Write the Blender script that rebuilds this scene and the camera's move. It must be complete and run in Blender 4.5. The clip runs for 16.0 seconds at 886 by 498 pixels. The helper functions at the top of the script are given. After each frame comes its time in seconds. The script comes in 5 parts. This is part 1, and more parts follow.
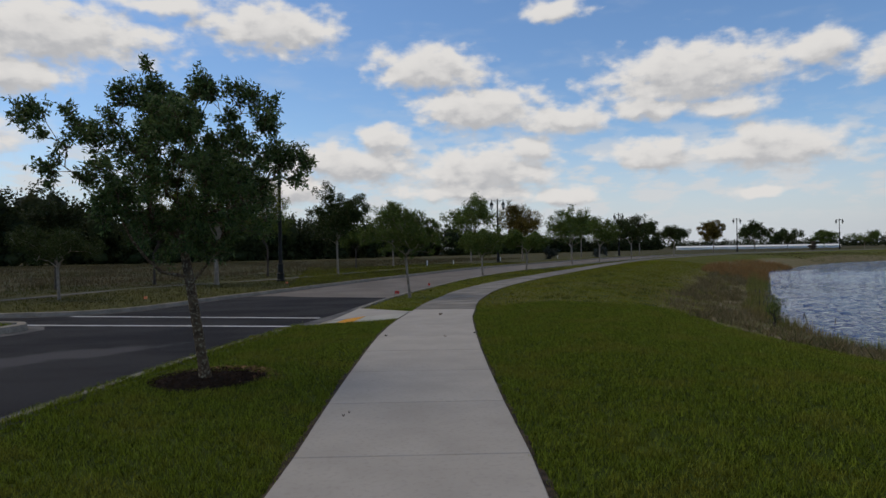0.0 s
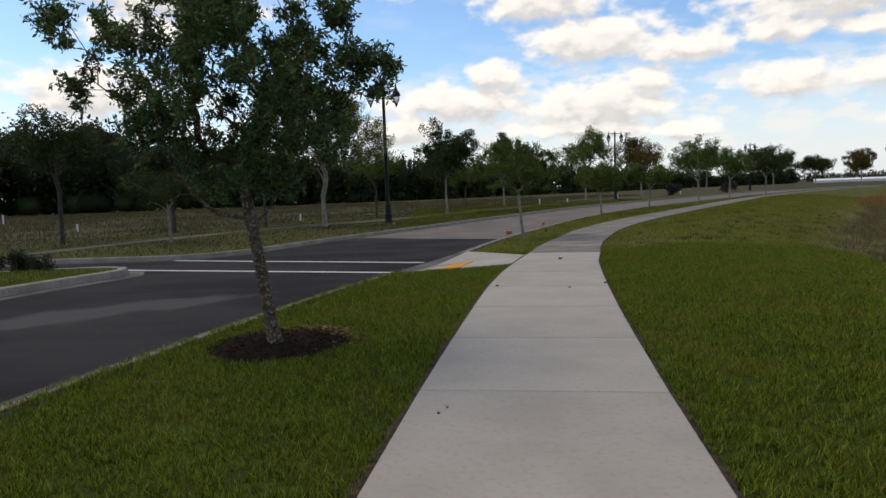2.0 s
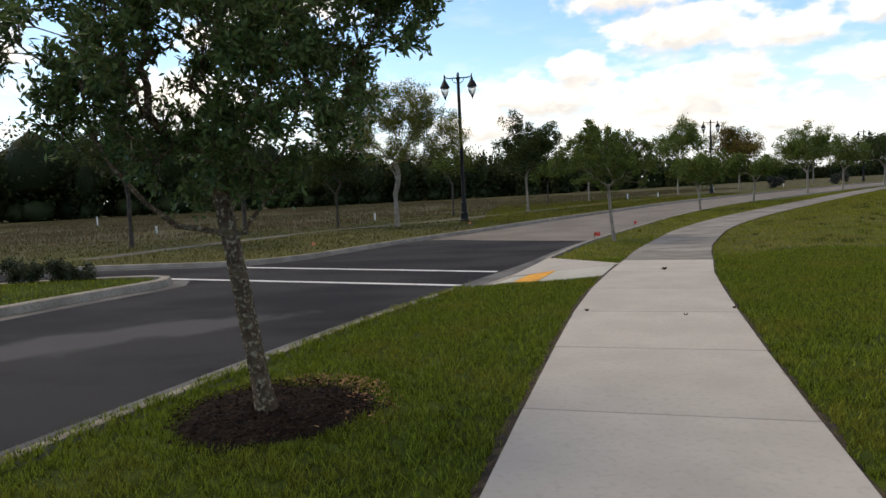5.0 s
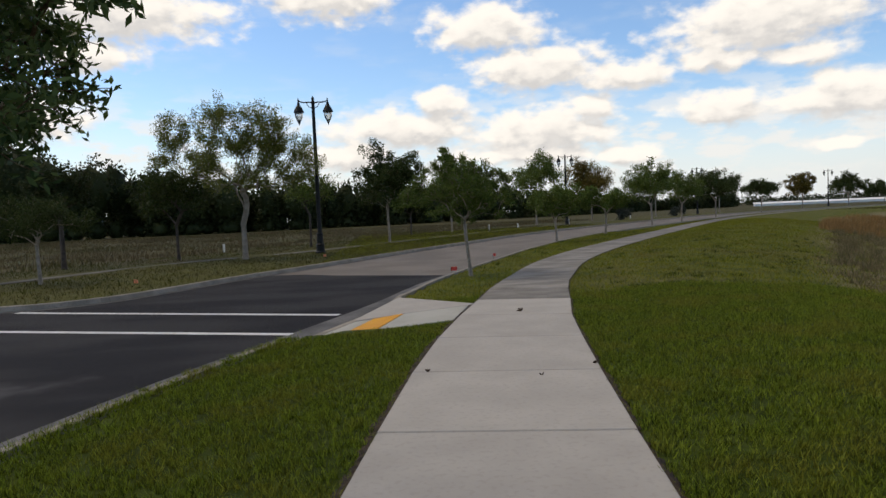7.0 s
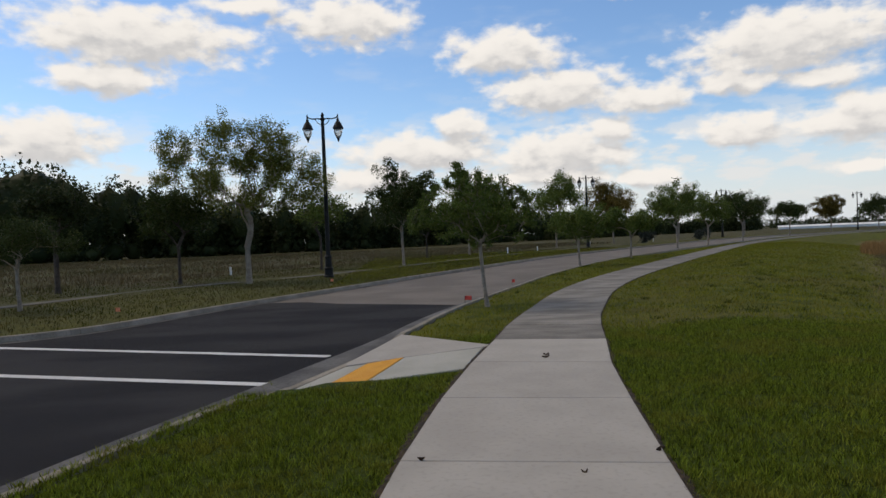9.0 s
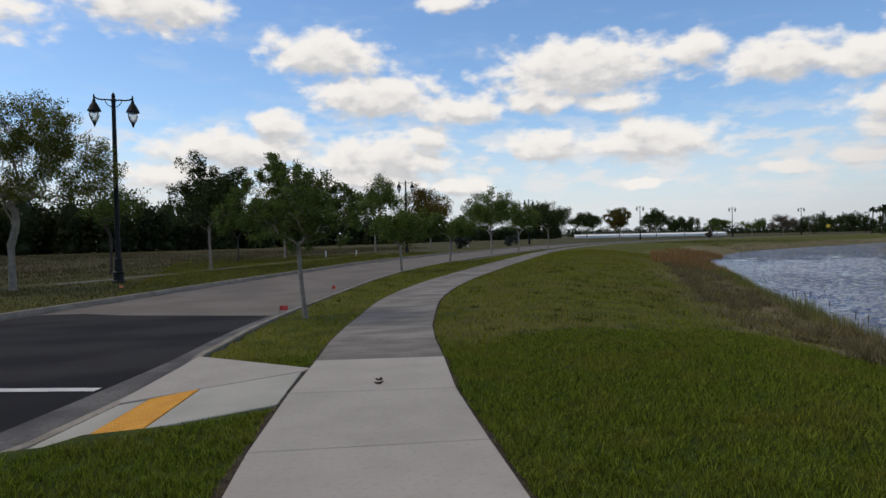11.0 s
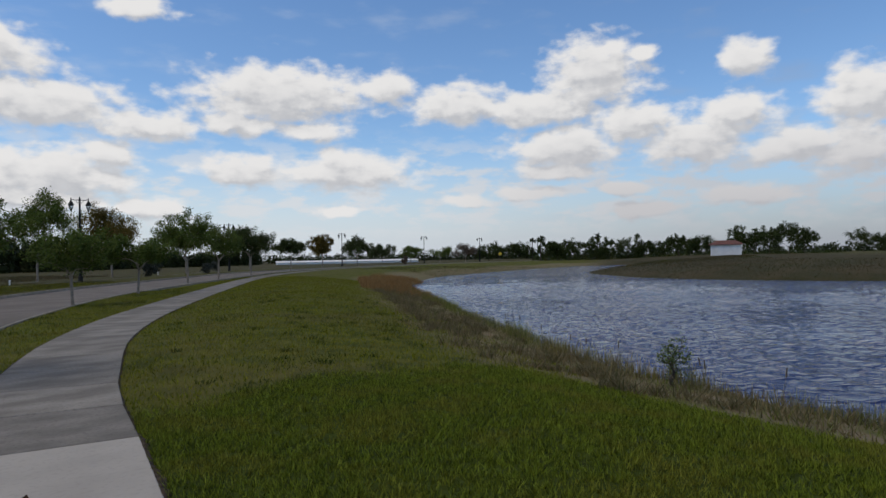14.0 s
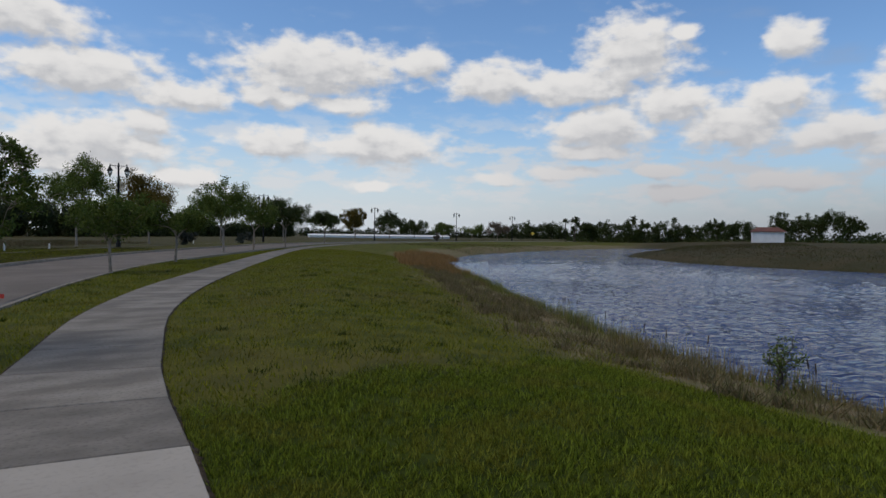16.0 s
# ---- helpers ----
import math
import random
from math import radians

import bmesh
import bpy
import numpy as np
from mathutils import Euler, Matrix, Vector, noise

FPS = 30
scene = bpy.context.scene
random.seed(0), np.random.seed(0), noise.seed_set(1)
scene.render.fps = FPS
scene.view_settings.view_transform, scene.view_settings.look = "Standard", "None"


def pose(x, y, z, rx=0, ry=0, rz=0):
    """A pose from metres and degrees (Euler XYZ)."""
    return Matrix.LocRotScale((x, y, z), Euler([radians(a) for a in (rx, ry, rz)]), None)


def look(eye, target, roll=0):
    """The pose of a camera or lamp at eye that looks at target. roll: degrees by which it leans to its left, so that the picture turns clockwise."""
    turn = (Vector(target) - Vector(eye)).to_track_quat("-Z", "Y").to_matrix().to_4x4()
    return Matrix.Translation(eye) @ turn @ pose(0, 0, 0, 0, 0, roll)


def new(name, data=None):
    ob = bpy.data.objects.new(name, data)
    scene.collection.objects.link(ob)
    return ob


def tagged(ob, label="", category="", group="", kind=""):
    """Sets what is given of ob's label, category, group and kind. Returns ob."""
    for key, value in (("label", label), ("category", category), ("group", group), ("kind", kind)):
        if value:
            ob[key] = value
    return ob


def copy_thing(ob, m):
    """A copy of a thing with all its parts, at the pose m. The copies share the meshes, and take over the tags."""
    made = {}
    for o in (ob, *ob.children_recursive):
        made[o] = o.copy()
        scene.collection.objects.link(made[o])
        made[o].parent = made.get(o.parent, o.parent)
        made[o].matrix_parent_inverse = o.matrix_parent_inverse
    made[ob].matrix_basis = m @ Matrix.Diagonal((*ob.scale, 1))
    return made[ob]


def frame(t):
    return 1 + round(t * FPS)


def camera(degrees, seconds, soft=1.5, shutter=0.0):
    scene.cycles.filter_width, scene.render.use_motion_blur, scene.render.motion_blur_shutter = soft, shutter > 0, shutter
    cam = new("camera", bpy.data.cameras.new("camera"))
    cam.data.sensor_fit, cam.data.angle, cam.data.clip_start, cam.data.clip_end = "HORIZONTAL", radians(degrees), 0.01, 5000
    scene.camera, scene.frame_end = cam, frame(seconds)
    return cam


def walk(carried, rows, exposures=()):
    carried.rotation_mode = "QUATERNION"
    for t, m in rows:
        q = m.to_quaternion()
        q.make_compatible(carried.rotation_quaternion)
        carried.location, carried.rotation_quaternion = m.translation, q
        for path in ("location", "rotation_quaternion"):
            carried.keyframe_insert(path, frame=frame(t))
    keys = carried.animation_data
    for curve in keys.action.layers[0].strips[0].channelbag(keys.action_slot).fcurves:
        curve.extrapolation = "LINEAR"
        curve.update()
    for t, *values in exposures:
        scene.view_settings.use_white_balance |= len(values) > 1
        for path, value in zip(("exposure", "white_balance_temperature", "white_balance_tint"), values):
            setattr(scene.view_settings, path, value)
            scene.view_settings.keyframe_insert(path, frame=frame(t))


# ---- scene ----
cam = camera(68.1, 16.0)
PATH = [
    (0, (0.649, -4.245, 1.579), (1.005, -2.277, 1.581), -1.0),
    (0.5, (0.690, -3.671, 1.539), (0.937, -1.688, 1.454), -2.3),
    (1, (0.698, -3.202, 1.536), (0.741, -1.203, 1.48), -2.1),
    (1.5, (0.702, -2.740, 1.534), (0.668, -0.744, 1.412), -2.3),
    (2, (0.835, -2.208, 1.49), (0.851, -0.216, 1.317), -2.1),
    (2.5, (0.926, -1.909, 1.539), (0.923, 0.080, 1.329), 0.9),
    (3, (0.962, -1.505, 1.548), (0.932, 0.489, 1.388), 0.7),
    (5.5, (0.993, 0.424, 1.49), (0.741, 2.401, 1.317), -3.2),
    (6, (1.155, 0.814, 1.525), (0.921, 2.798, 1.421), -2.6),
    (6.5, (1.223, 1.040, 1.570), (1.222, 3.038, 1.496), 0.8),
    (7, (1.398, 1.507, 1.527), (1.568, 3.497, 1.425), -2.5),
    (7.5, (1.532, 1.822, 1.572), (1.681, 3.815, 1.524), -1.5),
    (8, (1.582, 2.38, 1.56), (1.685, 4.377, 1.509), -2.3),
    (10.5, (1.799, 4.403, 1.528), (2.12, 6.377, 1.529), -2.0),
    (11, (1.801, 4.747, 1.524), (2.460, 6.635, 1.487), -1.2),
    (11.5, (1.872, 4.969, 1.528), (2.839, 6.720, 1.471), -0.6),
    (12, (1.918, 5.421, 1.515), (3.007, 7.098, 1.485), 0.1),
    (12.5, (1.993, 5.62, 1.508), (3.148, 7.252, 1.491), -2.9),
    (13, (2.128, 6.137, 1.493), (3.39, 7.688, 1.531), -1.7),
    (13.5, (2.223, 6.398, 1.477), (3.626, 7.823, 1.487), -1.6),
    (14, (2.387, 6.727, 1.499), (3.802, 8.14, 1.525), -1.1),
    (14.5, (2.425, 7.056, 1.526), (3.913, 8.391, 1.579), -1.7),
    (15, (2.61, 7.368, 1.509), (4.111, 8.689, 1.556), -2.0),
    (15.5, (2.696, 7.762, 1.482), (4.092, 9.194, 1.469), -0.2),
    (16, (2.752, 8.096, 1.499), (4.102, 9.571, 1.456), 0.8),
]
EXPOSURES = [(0, -0.27, 6400, 10), (0.5, -0.1, 6400, 10), (1, 0.03, 6450, 10), (1.5, 0.07, 6550, 10), (2, 0.25, 6800, 10), (3, 0.46, 6950, 10), (5.5, 0.64, 7150, 10), (6, 0.58, 7050, 10), (7, 0.22, 6900, 10), (8, 0.03, 6800, 10), (11, 0.02, 6500, 10), (13.5, -0.10, 6300, 10), (14.5, -0.17, 6250, 10), (16, -0.20, 6300, 10)]
walk(cam, [(t, look(eye, target, roll)) for t, eye, target, roll in PATH], EXPOSURES)

# ---- world, sun, exposure ----
world = bpy.data.worlds.new("sky")
scene.world = world
world.use_nodes = True
WN, WL = world.node_tree.nodes, world.node_tree.links
WN.clear()

SUN_EL, SUN_AZ = 55.0, -65.0     # degrees; azimuth clockwise from +y

# cumulus banks: azimuth, elevation, half width, half height, in degrees
CLOUDS_AHEAD = [(-20.9, 16.4, 8.6, 2.3), (-23.1, 13.2, 4.4, 1.2), (-27.5, 8.5, 4.6, 2.0), (-4.2, 18.3, 5.7, 1.9), (-11.7, 19.3, 3.8, 0.7),
                (9.1, 15.5, 4.9, 1.8), (13.6, 12.1, 5.7, 1.9), (21.0, 10.8, 4.6, 1.1), (5.2, 9.7, 2.2, 1.2), (2.1, 7.6, 6.6, 1.6),
                (14.0, 6.9, 5.8, 1.9), (17.6, 8.4, 2.6, 1.2), (-2.9, 5.4, 3.8, 1.2), (12.7, 5.0, 6.0, 1.0), (20.7, 4.5, 2.6, 0.8), (-45.0, 12.0, 7.0, 3.0), (-60.0, 18.0, 9.0, 3.0)]
CLOUDS_ROAD = [(31.2, 13.8, 7.6, 2.3), (27.9, 11.3, 2.9, 0.9), (33.9, 10.9, 3.2, 0.8), (28.4, 7.6, 4.1, 1.3), (37.0, 7.4, 6.0, 1.4), (36.0, 8.6, 2.2, 1.1), (47.4, 4.9, 2.3, 0.6),
               (46.7, 13.0, 4.6, 1.7), (40.3, 14.6, 2.8, 1.2), (20.3, 19.6, 2.7, 0.8), (36.0, 4.2, 2.4, 0.5)]
CLOUDS_POND = [(58.4, 15.0, 4.3, 2.9), (53.5, 12.4, 6.0, 1.4), (55.8, 9.2, 5.0, 1.7), (55.3, 7.3, 3.8, 0.7), (66.3, 8.8, 4.2, 1.7), (69.3, 11.0, 3.4, 1.4), (61.5, 11.0, 4.0, 1.4),
               (73.5, 8.1, 3.4, 1.3), (77.5, 7.3, 2.9, 1.7), (77.9, 11.2, 2.9, 2.4), (60.4, 5.6, 1.9, 0.6), (70.2, 15.1, 1.9, 1.5), (62.1, 16.4, 1.6, 0.7), (62.0, 3.6, 3.0, 0.7),
               (70.0, 4.6, 3.6, 0.8), (52.8, 5.5, 2.6, 0.6), (86.0, 8.0, 6.0, 2.6), (96.0, 10.0, 8.0, 3.0), (112.0, 16.0, 9.0, 3.0)]


def vmath(nodes, links, op, a, b=None, c=None):
    n = nodes.new("ShaderNodeVectorMath")
    n.operation = op
    for socket, value in zip(n.inputs, (a, b, c)):
        if value is None:
            continue
        if isinstance(value, bpy.types.NodeSocket):
            links.new(value, socket)
        else:
            socket.default_value = value
    return n.outputs["Value"] if op in ("LENGTH", "DOT_PRODUCT") else n.outputs["Vector"]


def fmath(nodes, links, op, a, b=None, c=None, clamp=False):
    n = nodes.new("ShaderNodeMath")
    n.operation, n.use_clamp = op, clamp
    for socket, value in zip(n.inputs, (a, b, c)):
        if value is None:
            continue
        if isinstance(value, bpy.types.NodeSocket):
            links.new(value, socket)
        else:
            socket.default_value = value
    return n.outputs[0]


def step_range(nodes, links, value, lo, hi, to_lo=0.0, to_hi=1.0, kind="SMOOTHSTEP"):
    n = nodes.new("ShaderNodeMapRange")
    n.interpolation_type = kind
    links.new(value, n.inputs["Value"])
    for key, v in (("From Min", lo), ("From Max", hi), ("To Min", to_lo), ("To Max", to_hi)):
        n.inputs[key].default_value = v
    return n.outputs["Result"]


def mixed(nodes, links, fac, a, b):
    n = nodes.new("ShaderNodeMix")
    n.data_type = "RGBA"
    for socket, value in ((n.inputs[0], fac), (n.inputs[6], a), (n.inputs[7], b)):
        if isinstance(value, bpy.types.NodeSocket):
            links.new(value, socket)
        elif isinstance(value, (int, float)):
            socket.default_value = value
        else:
            socket.default_value = (*value, 1.0)
    return n.outputs[2]


def cloud_cover():
    """A node group: thickness of the cumulus at an azimuth and elevation in degrees."""
    g = bpy.data.node_groups.new("cloud_cover", "ShaderNodeTree")
    g.interface.new_socket("Place", in_out="INPUT", socket_type="NodeSocketVector")
    g.interface.new_socket("Cover", in_out="OUTPUT", socket_type="NodeSocketFloat")
    N, L = g.nodes, g.links
    gin, gout = N.new("NodeGroupInput"), N.new("NodeGroupOutput")
    place = gin.outputs[0]
    warp = N.new("ShaderNodeTexNoise")
    warp.inputs["Scale"].default_value, warp.inputs["Detail"].default_value = 0.33, 3.0
    L.new(place, warp.inputs["Vector"])
    bent = vmath(N, L, "MULTIPLY_ADD", warp.outputs["Color"], (2.4, 1.1, 0.0), (-1.2, -0.55, 0.0))
    moved = vmath(N, L, "ADD", place, bent)
    best = None
    for az, el, rx, ry in CLOUDS_AHEAD + CLOUDS_ROAD + CLOUDS_POND:
        rx, ry = rx * 1.26, ry * 1.32
        d = vmath(N, L, "LENGTH", vmath(N, L, "MULTIPLY_ADD", moved, (1 / rx, 1 / ry, 0.0), (-az / rx, -el / ry, 0.0)))
        best = d if best is None else fmath(N, L, "SMOOTH_MIN", best, d, 0.25)
    puff = N.new("ShaderNodeTexNoise")
    puff.inputs["Scale"].default_value, puff.inputs["Detail"].default_value, puff.inputs["Roughness"].default_value = 0.50, 5.0, 0.50
    L.new(vmath(N, L, "MULTIPLY", place, (1.0, 1.7, 1.0)), puff.inputs["Vector"])
    lumps = fmath(N, L, "MULTIPLY_ADD", puff.outputs["Fac"], 1.35, -0.68)
    body = fmath(N, L, "ADD", fmath(N, L, "SUBTRACT", 1.0, best), lumps)
    L.new(body, gout.inputs[0])
    return g


def build_sky():
    N, L = WN, WL
    out, back = N.new("ShaderNodeOutputWorld"), N.new("ShaderNodeBackground")
    sky = N.new("ShaderNodeTexSky")
    sky.sky_type, sky.sun_disc = "NISHITA", False
    sky.sun_elevation, sky.sun_rotation = radians(SUN_EL), radians(SUN_AZ)
    sky.air_density, sky.dust_density, sky.ozone_density = 1.0, 0.4, 2.5
    coord = N.new("ShaderNodeTexCoord")
    way = coord.outputs["Generated"]
    sep = N.new("ShaderNodeSeparateXYZ")
    L.new(way, sep.inputs[0])
    az = fmath(N, L, "DEGREES", fmath(N, L, "ARCTAN2", sep.outputs["X"], sep.outputs["Y"]))
    el = fmath(N, L, "DEGREES", fmath(N, L, "ARCSINE", sep.outputs["Z"]))
    comb = N.new("ShaderNodeCombineXYZ")
    L.new(az, comb.inputs["X"]), L.new(el, comb.inputs["Y"])
    group = cloud_cover()
    here, over = N.new("ShaderNodeGroup"), N.new("ShaderNodeGroup")
    here.node_tree = over.node_tree = group
    L.new(comb.outputs[0], here.inputs[0])
    L.new(vmath(N, L, "ADD", comb.outputs[0], (-0.3, 1.0, 0.0)), over.inputs[0])
    # a loose deck of cumulus higher up and all round, by noise alone; added out of view to dim the ground
    high = N.new("ShaderNodeTexNoise")
    high.inputs["Scale"].default_value, high.inputs["Detail"].default_value = 2.6, 6.0
    L.new(vmath(N, L, "MULTIPLY", way, (1.0, 1.0, 2.2)), high.inputs["Vector"])
    deck = fmath(N, L, "MULTIPLY", step_range(N, L, high.outputs["Fac"], 0.30, 0.46), step_range(N, L, el, 32.0, 46.0))
    cover = step_range(N, L, here.outputs[0], -0.06, 0.50)
    shade = step_range(N, L, fmath(N, L, "SUBTRACT", over.outputs[0], here.outputs[0]), -0.30, 0.42)
    shade = fmath(N, L, "MULTIPLY_ADD", step_range(N, L, over.outputs[0], 0.1, 0.8), 0.38, fmath(N, L, "MULTIPLY", shade, 0.72), clamp=True)
    grain = N.new("ShaderNodeTexNoise")
    grain.inputs["Scale"].default_value, grain.inputs["Detail"].default_value = 0.7, 4.0
    L.new(comb.outputs[0], grain.inputs["Vector"])
    shade = fmath(N, L, "MULTIPLY", shade, step_range(N, L, grain.outputs["Fac"], 0.3, 0.7, 0.75, 1.0))
    lit = mixed(N, L, shade, CLOUD_LIT, CLOUD_BASE)
    # far banks over the pond are grey with distance
    dull = fmath(N, L, "MULTIPLY", step_range(N, L, el, 11.0, 3.0, 0.0, 0.75), step_range(N, L, az, 38.0, 62.0))
    lit = mixed(N, L, dull, lit, (4.3, 4.2, 4.3))
    haze = step_range(N, L, el, -1.0, 11.0, 0.95, 0.0)
    rich = N.new("ShaderNodeHueSaturation")
    rich.inputs["Saturation"].default_value = 1.1
    L.new(sky.outputs[0], rich.inputs["Color"])
    tuned = vmath(N, L, "MULTIPLY", rich.outputs[0], (1.16, 1.19, 1.24))
    air = mixed(N, L, step_range(N, L, az, 30.0, 80.0), HAZE, HAZE_POND)   # thicker, greyer air over the pond
    clear = mixed(N, L, haze, tuned, air)
    # thin veil that never quite clears
    veil = N.new("ShaderNodeTexNoise")
    veil.inputs["Scale"].default_value, veil.inputs["Detail"].default_value = 0.16, 5.0
    L.new(vmath(N, L, "MULTIPLY", comb.outputs[0], (1.0, 3.0, 1.0)), veil.inputs["Vector"])
    veiled = mixed(N, L, step_range(N, L, veil.outputs["Fac"], 0.5, 0.8, 0.0, 0.25), clear, air)
    # broken low cloud towards the horizon
    low = N.new("ShaderNodeTexNoise")
    low.inputs["Scale"].default_value, low.inputs["Detail"].default_value, low.inputs["Roughness"].default_value = 0.30, 6.0, 0.55
    L.new(vmath(N, L, "MULTIPLY", comb.outputs[0], (1.0, 2.6, 1.0)), low.inputs["Vector"])
    band = fmath(N, L, "MULTIPLY", step_range(N, L, el, 1.0, 4.0), step_range(N, L, el, 12.0, 6.5))
    puffs = fmath(N, L, "MULTIPLY", step_range(N, L, low.outputs["Fac"], 0.44, 0.62), band)
    veiled = mixed(N, L, fmath(N, L, "MULTIPLY", puffs, 0.78), veiled, mixed(N, L, step_range(N, L, az, 35.0, 75.0), (6.4, 6.4, 6.4), (4.9, 4.8, 4.85)))
    L.new(mixed(N, L, deck, mixed(N, L, cover, veiled, lit), DECK), back.inputs["Color"])
    back.inputs["Strength"].default_value = SKY_STRENGTH
    L.new(back.outputs[0], out.inputs[0])


SKY_STRENGTH = 0.12
HAZE_POND = (3.0, 3.2, 3.65)
# DECK: unseen overhead cloud, kept dull and warm to dim and tint the ground light
CLOUD_LIT, CLOUD_BASE, HAZE, DECK = (7.4, 7.15, 6.85), (4.7, 4.7, 4.8), (5.6, 5.95, 6.4), (2.55, 2.25, 1.85)
build_sky()

sun = new("sun", bpy.data.lights.new("sun", "SUN"))
sun.data.energy, sun.data.angle, sun.data.color = 1.15, radians(42), (1.0, 0.88, 0.72)
sun_way = Vector((math.sin(radians(SUN_AZ)) * math.cos(radians(SUN_EL)), math.cos(radians(SUN_AZ)) * math.cos(radians(SUN_EL)), math.sin(radians(SUN_EL))))
sun.matrix_world = look(sun_way * 60, (0, 0, 0))


# ---- materials ----
def material(name, colours, scale=4.0, fine=60.0, rough=0.85, bump=0.3, bump_scale=None, metal=0.0, piece=0.0, island=0.0, spec=0.4, fine_amount=0.5, bump_distance=0.01, stretch=None, sharp=0.15):
    """A surface with two scales of variation between two or three colours; piece and island vary it from object to object and from island to island."""
    m = bpy.data.materials.new(name)
    m.use_nodes = True
    N, L = m.node_tree.nodes, m.node_tree.links
    b = N["Principled BSDF"]
    b.inputs["Roughness"].default_value, b.inputs["Metallic"].default_value, b.inputs["Specular IOR Level"].default_value = rough, metal, spec
    co = N.new("ShaderNodeTexCoord").outputs["Object"]
    if stretch:
        laid = N.new("ShaderNodeMapping")
        laid.inputs["Rotation"].default_value, laid.inputs["Scale"].default_value = (0, 0, radians(stretch[0])), (stretch[1], stretch[2], 1.0)
        L.new(co, laid.inputs["Vector"])
    big, small = N.new("ShaderNodeTexNoise"), N.new("ShaderNodeTexNoise")
    for n, s, d in ((big, scale, 5.0), (small, fine, 4.0)):
        n.inputs["Scale"].default_value, n.inputs["Detail"].default_value = s, d
        L.new(laid.outputs[0] if stretch and n is big else co, n.inputs["Vector"])
    c = mixed(N, L, step_range(N, L, big.outputs["Fac"], 0.5 - sharp, 0.5 + sharp), colours[0], colours[1])
    if len(colours) > 2:
        c = mixed(N, L, step_range(N, L, small.outputs["Fac"], 0.5, 0.68, 0.0, fine_amount), c, colours[2])
    for amount, sock in ((piece, N.new("ShaderNodeObjectInfo").outputs["Random"] if piece else None), (island, N.new("ShaderNodeNewGeometry").outputs["Random Per Island"] if island else None)):
        if amount:
            hsv = N.new("ShaderNodeHueSaturation")
            L.new(step_range(N, L, sock, 0.0, 1.0, 1.0 - amount, 1.0 + amount, "LINEAR"), hsv.inputs["Value"])
            L.new(c, hsv.inputs["Color"])
            c = hsv.outputs["Color"]
    L.new(c, b.inputs["Base Color"])
    if bump:
        bn = N.new("ShaderNodeBump")
        bn.inputs["Strength"].default_value, bn.inputs["Distance"].default_value = bump, bump_distance
        L.new(small.outputs["Fac"], bn.inputs["Height"])
        L.new(bn.outputs[0], b.inputs["Normal"])
    return m


def leaf_material(name, dark, light, shine=0.5, patch=None):
    """Leaves or blades that vary one by one; patch (colour, noise scale, amount) tints whole stretches."""
    m = bpy.data.materials.new(name)
    m.use_nodes = True
    N, L = m.node_tree.nodes, m.node_tree.links
    b, out = N["Principled BSDF"], N["Material Output"]
    b.inputs["Roughness"].default_value = shine
    b.inputs["Specular IOR Level"].default_value = 0.12
    rnd = N.new("ShaderNodeNewGeometry").outputs["Random Per Island"]
    c = mixed(N, L, rnd, dark, light)
    if patch:
        spots = N.new("ShaderNodeTexNoise")
        spots.inputs["Scale"].default_value, spots.inputs["Detail"].default_value = patch[1], 4.0
        L.new(N.new("ShaderNodeTexCoord").outputs["Object"], spots.inputs["Vector"])
        worn_in = mixed(N, L, rnd, tuple(v * 0.35 for v in patch[0]), patch[0])
        c = mixed(N, L, step_range(N, L, spots.outputs["Fac"], 0.46, 0.64, 0.0, patch[2]), c, worn_in)
    L.new(c, b.inputs["Base Color"])
    tr, mx = N.new("ShaderNodeBsdfTranslucent"), N.new("ShaderNodeMixShader")
    L.new(c, tr.inputs["Color"])
    mx.inputs[0].default_value = 0.28
    L.new(b.outputs[0], mx.inputs[1]), L.new(tr.outputs[0], mx.inputs[2]), L.new(mx.outputs[0], out.inputs["Surface"])
    return m


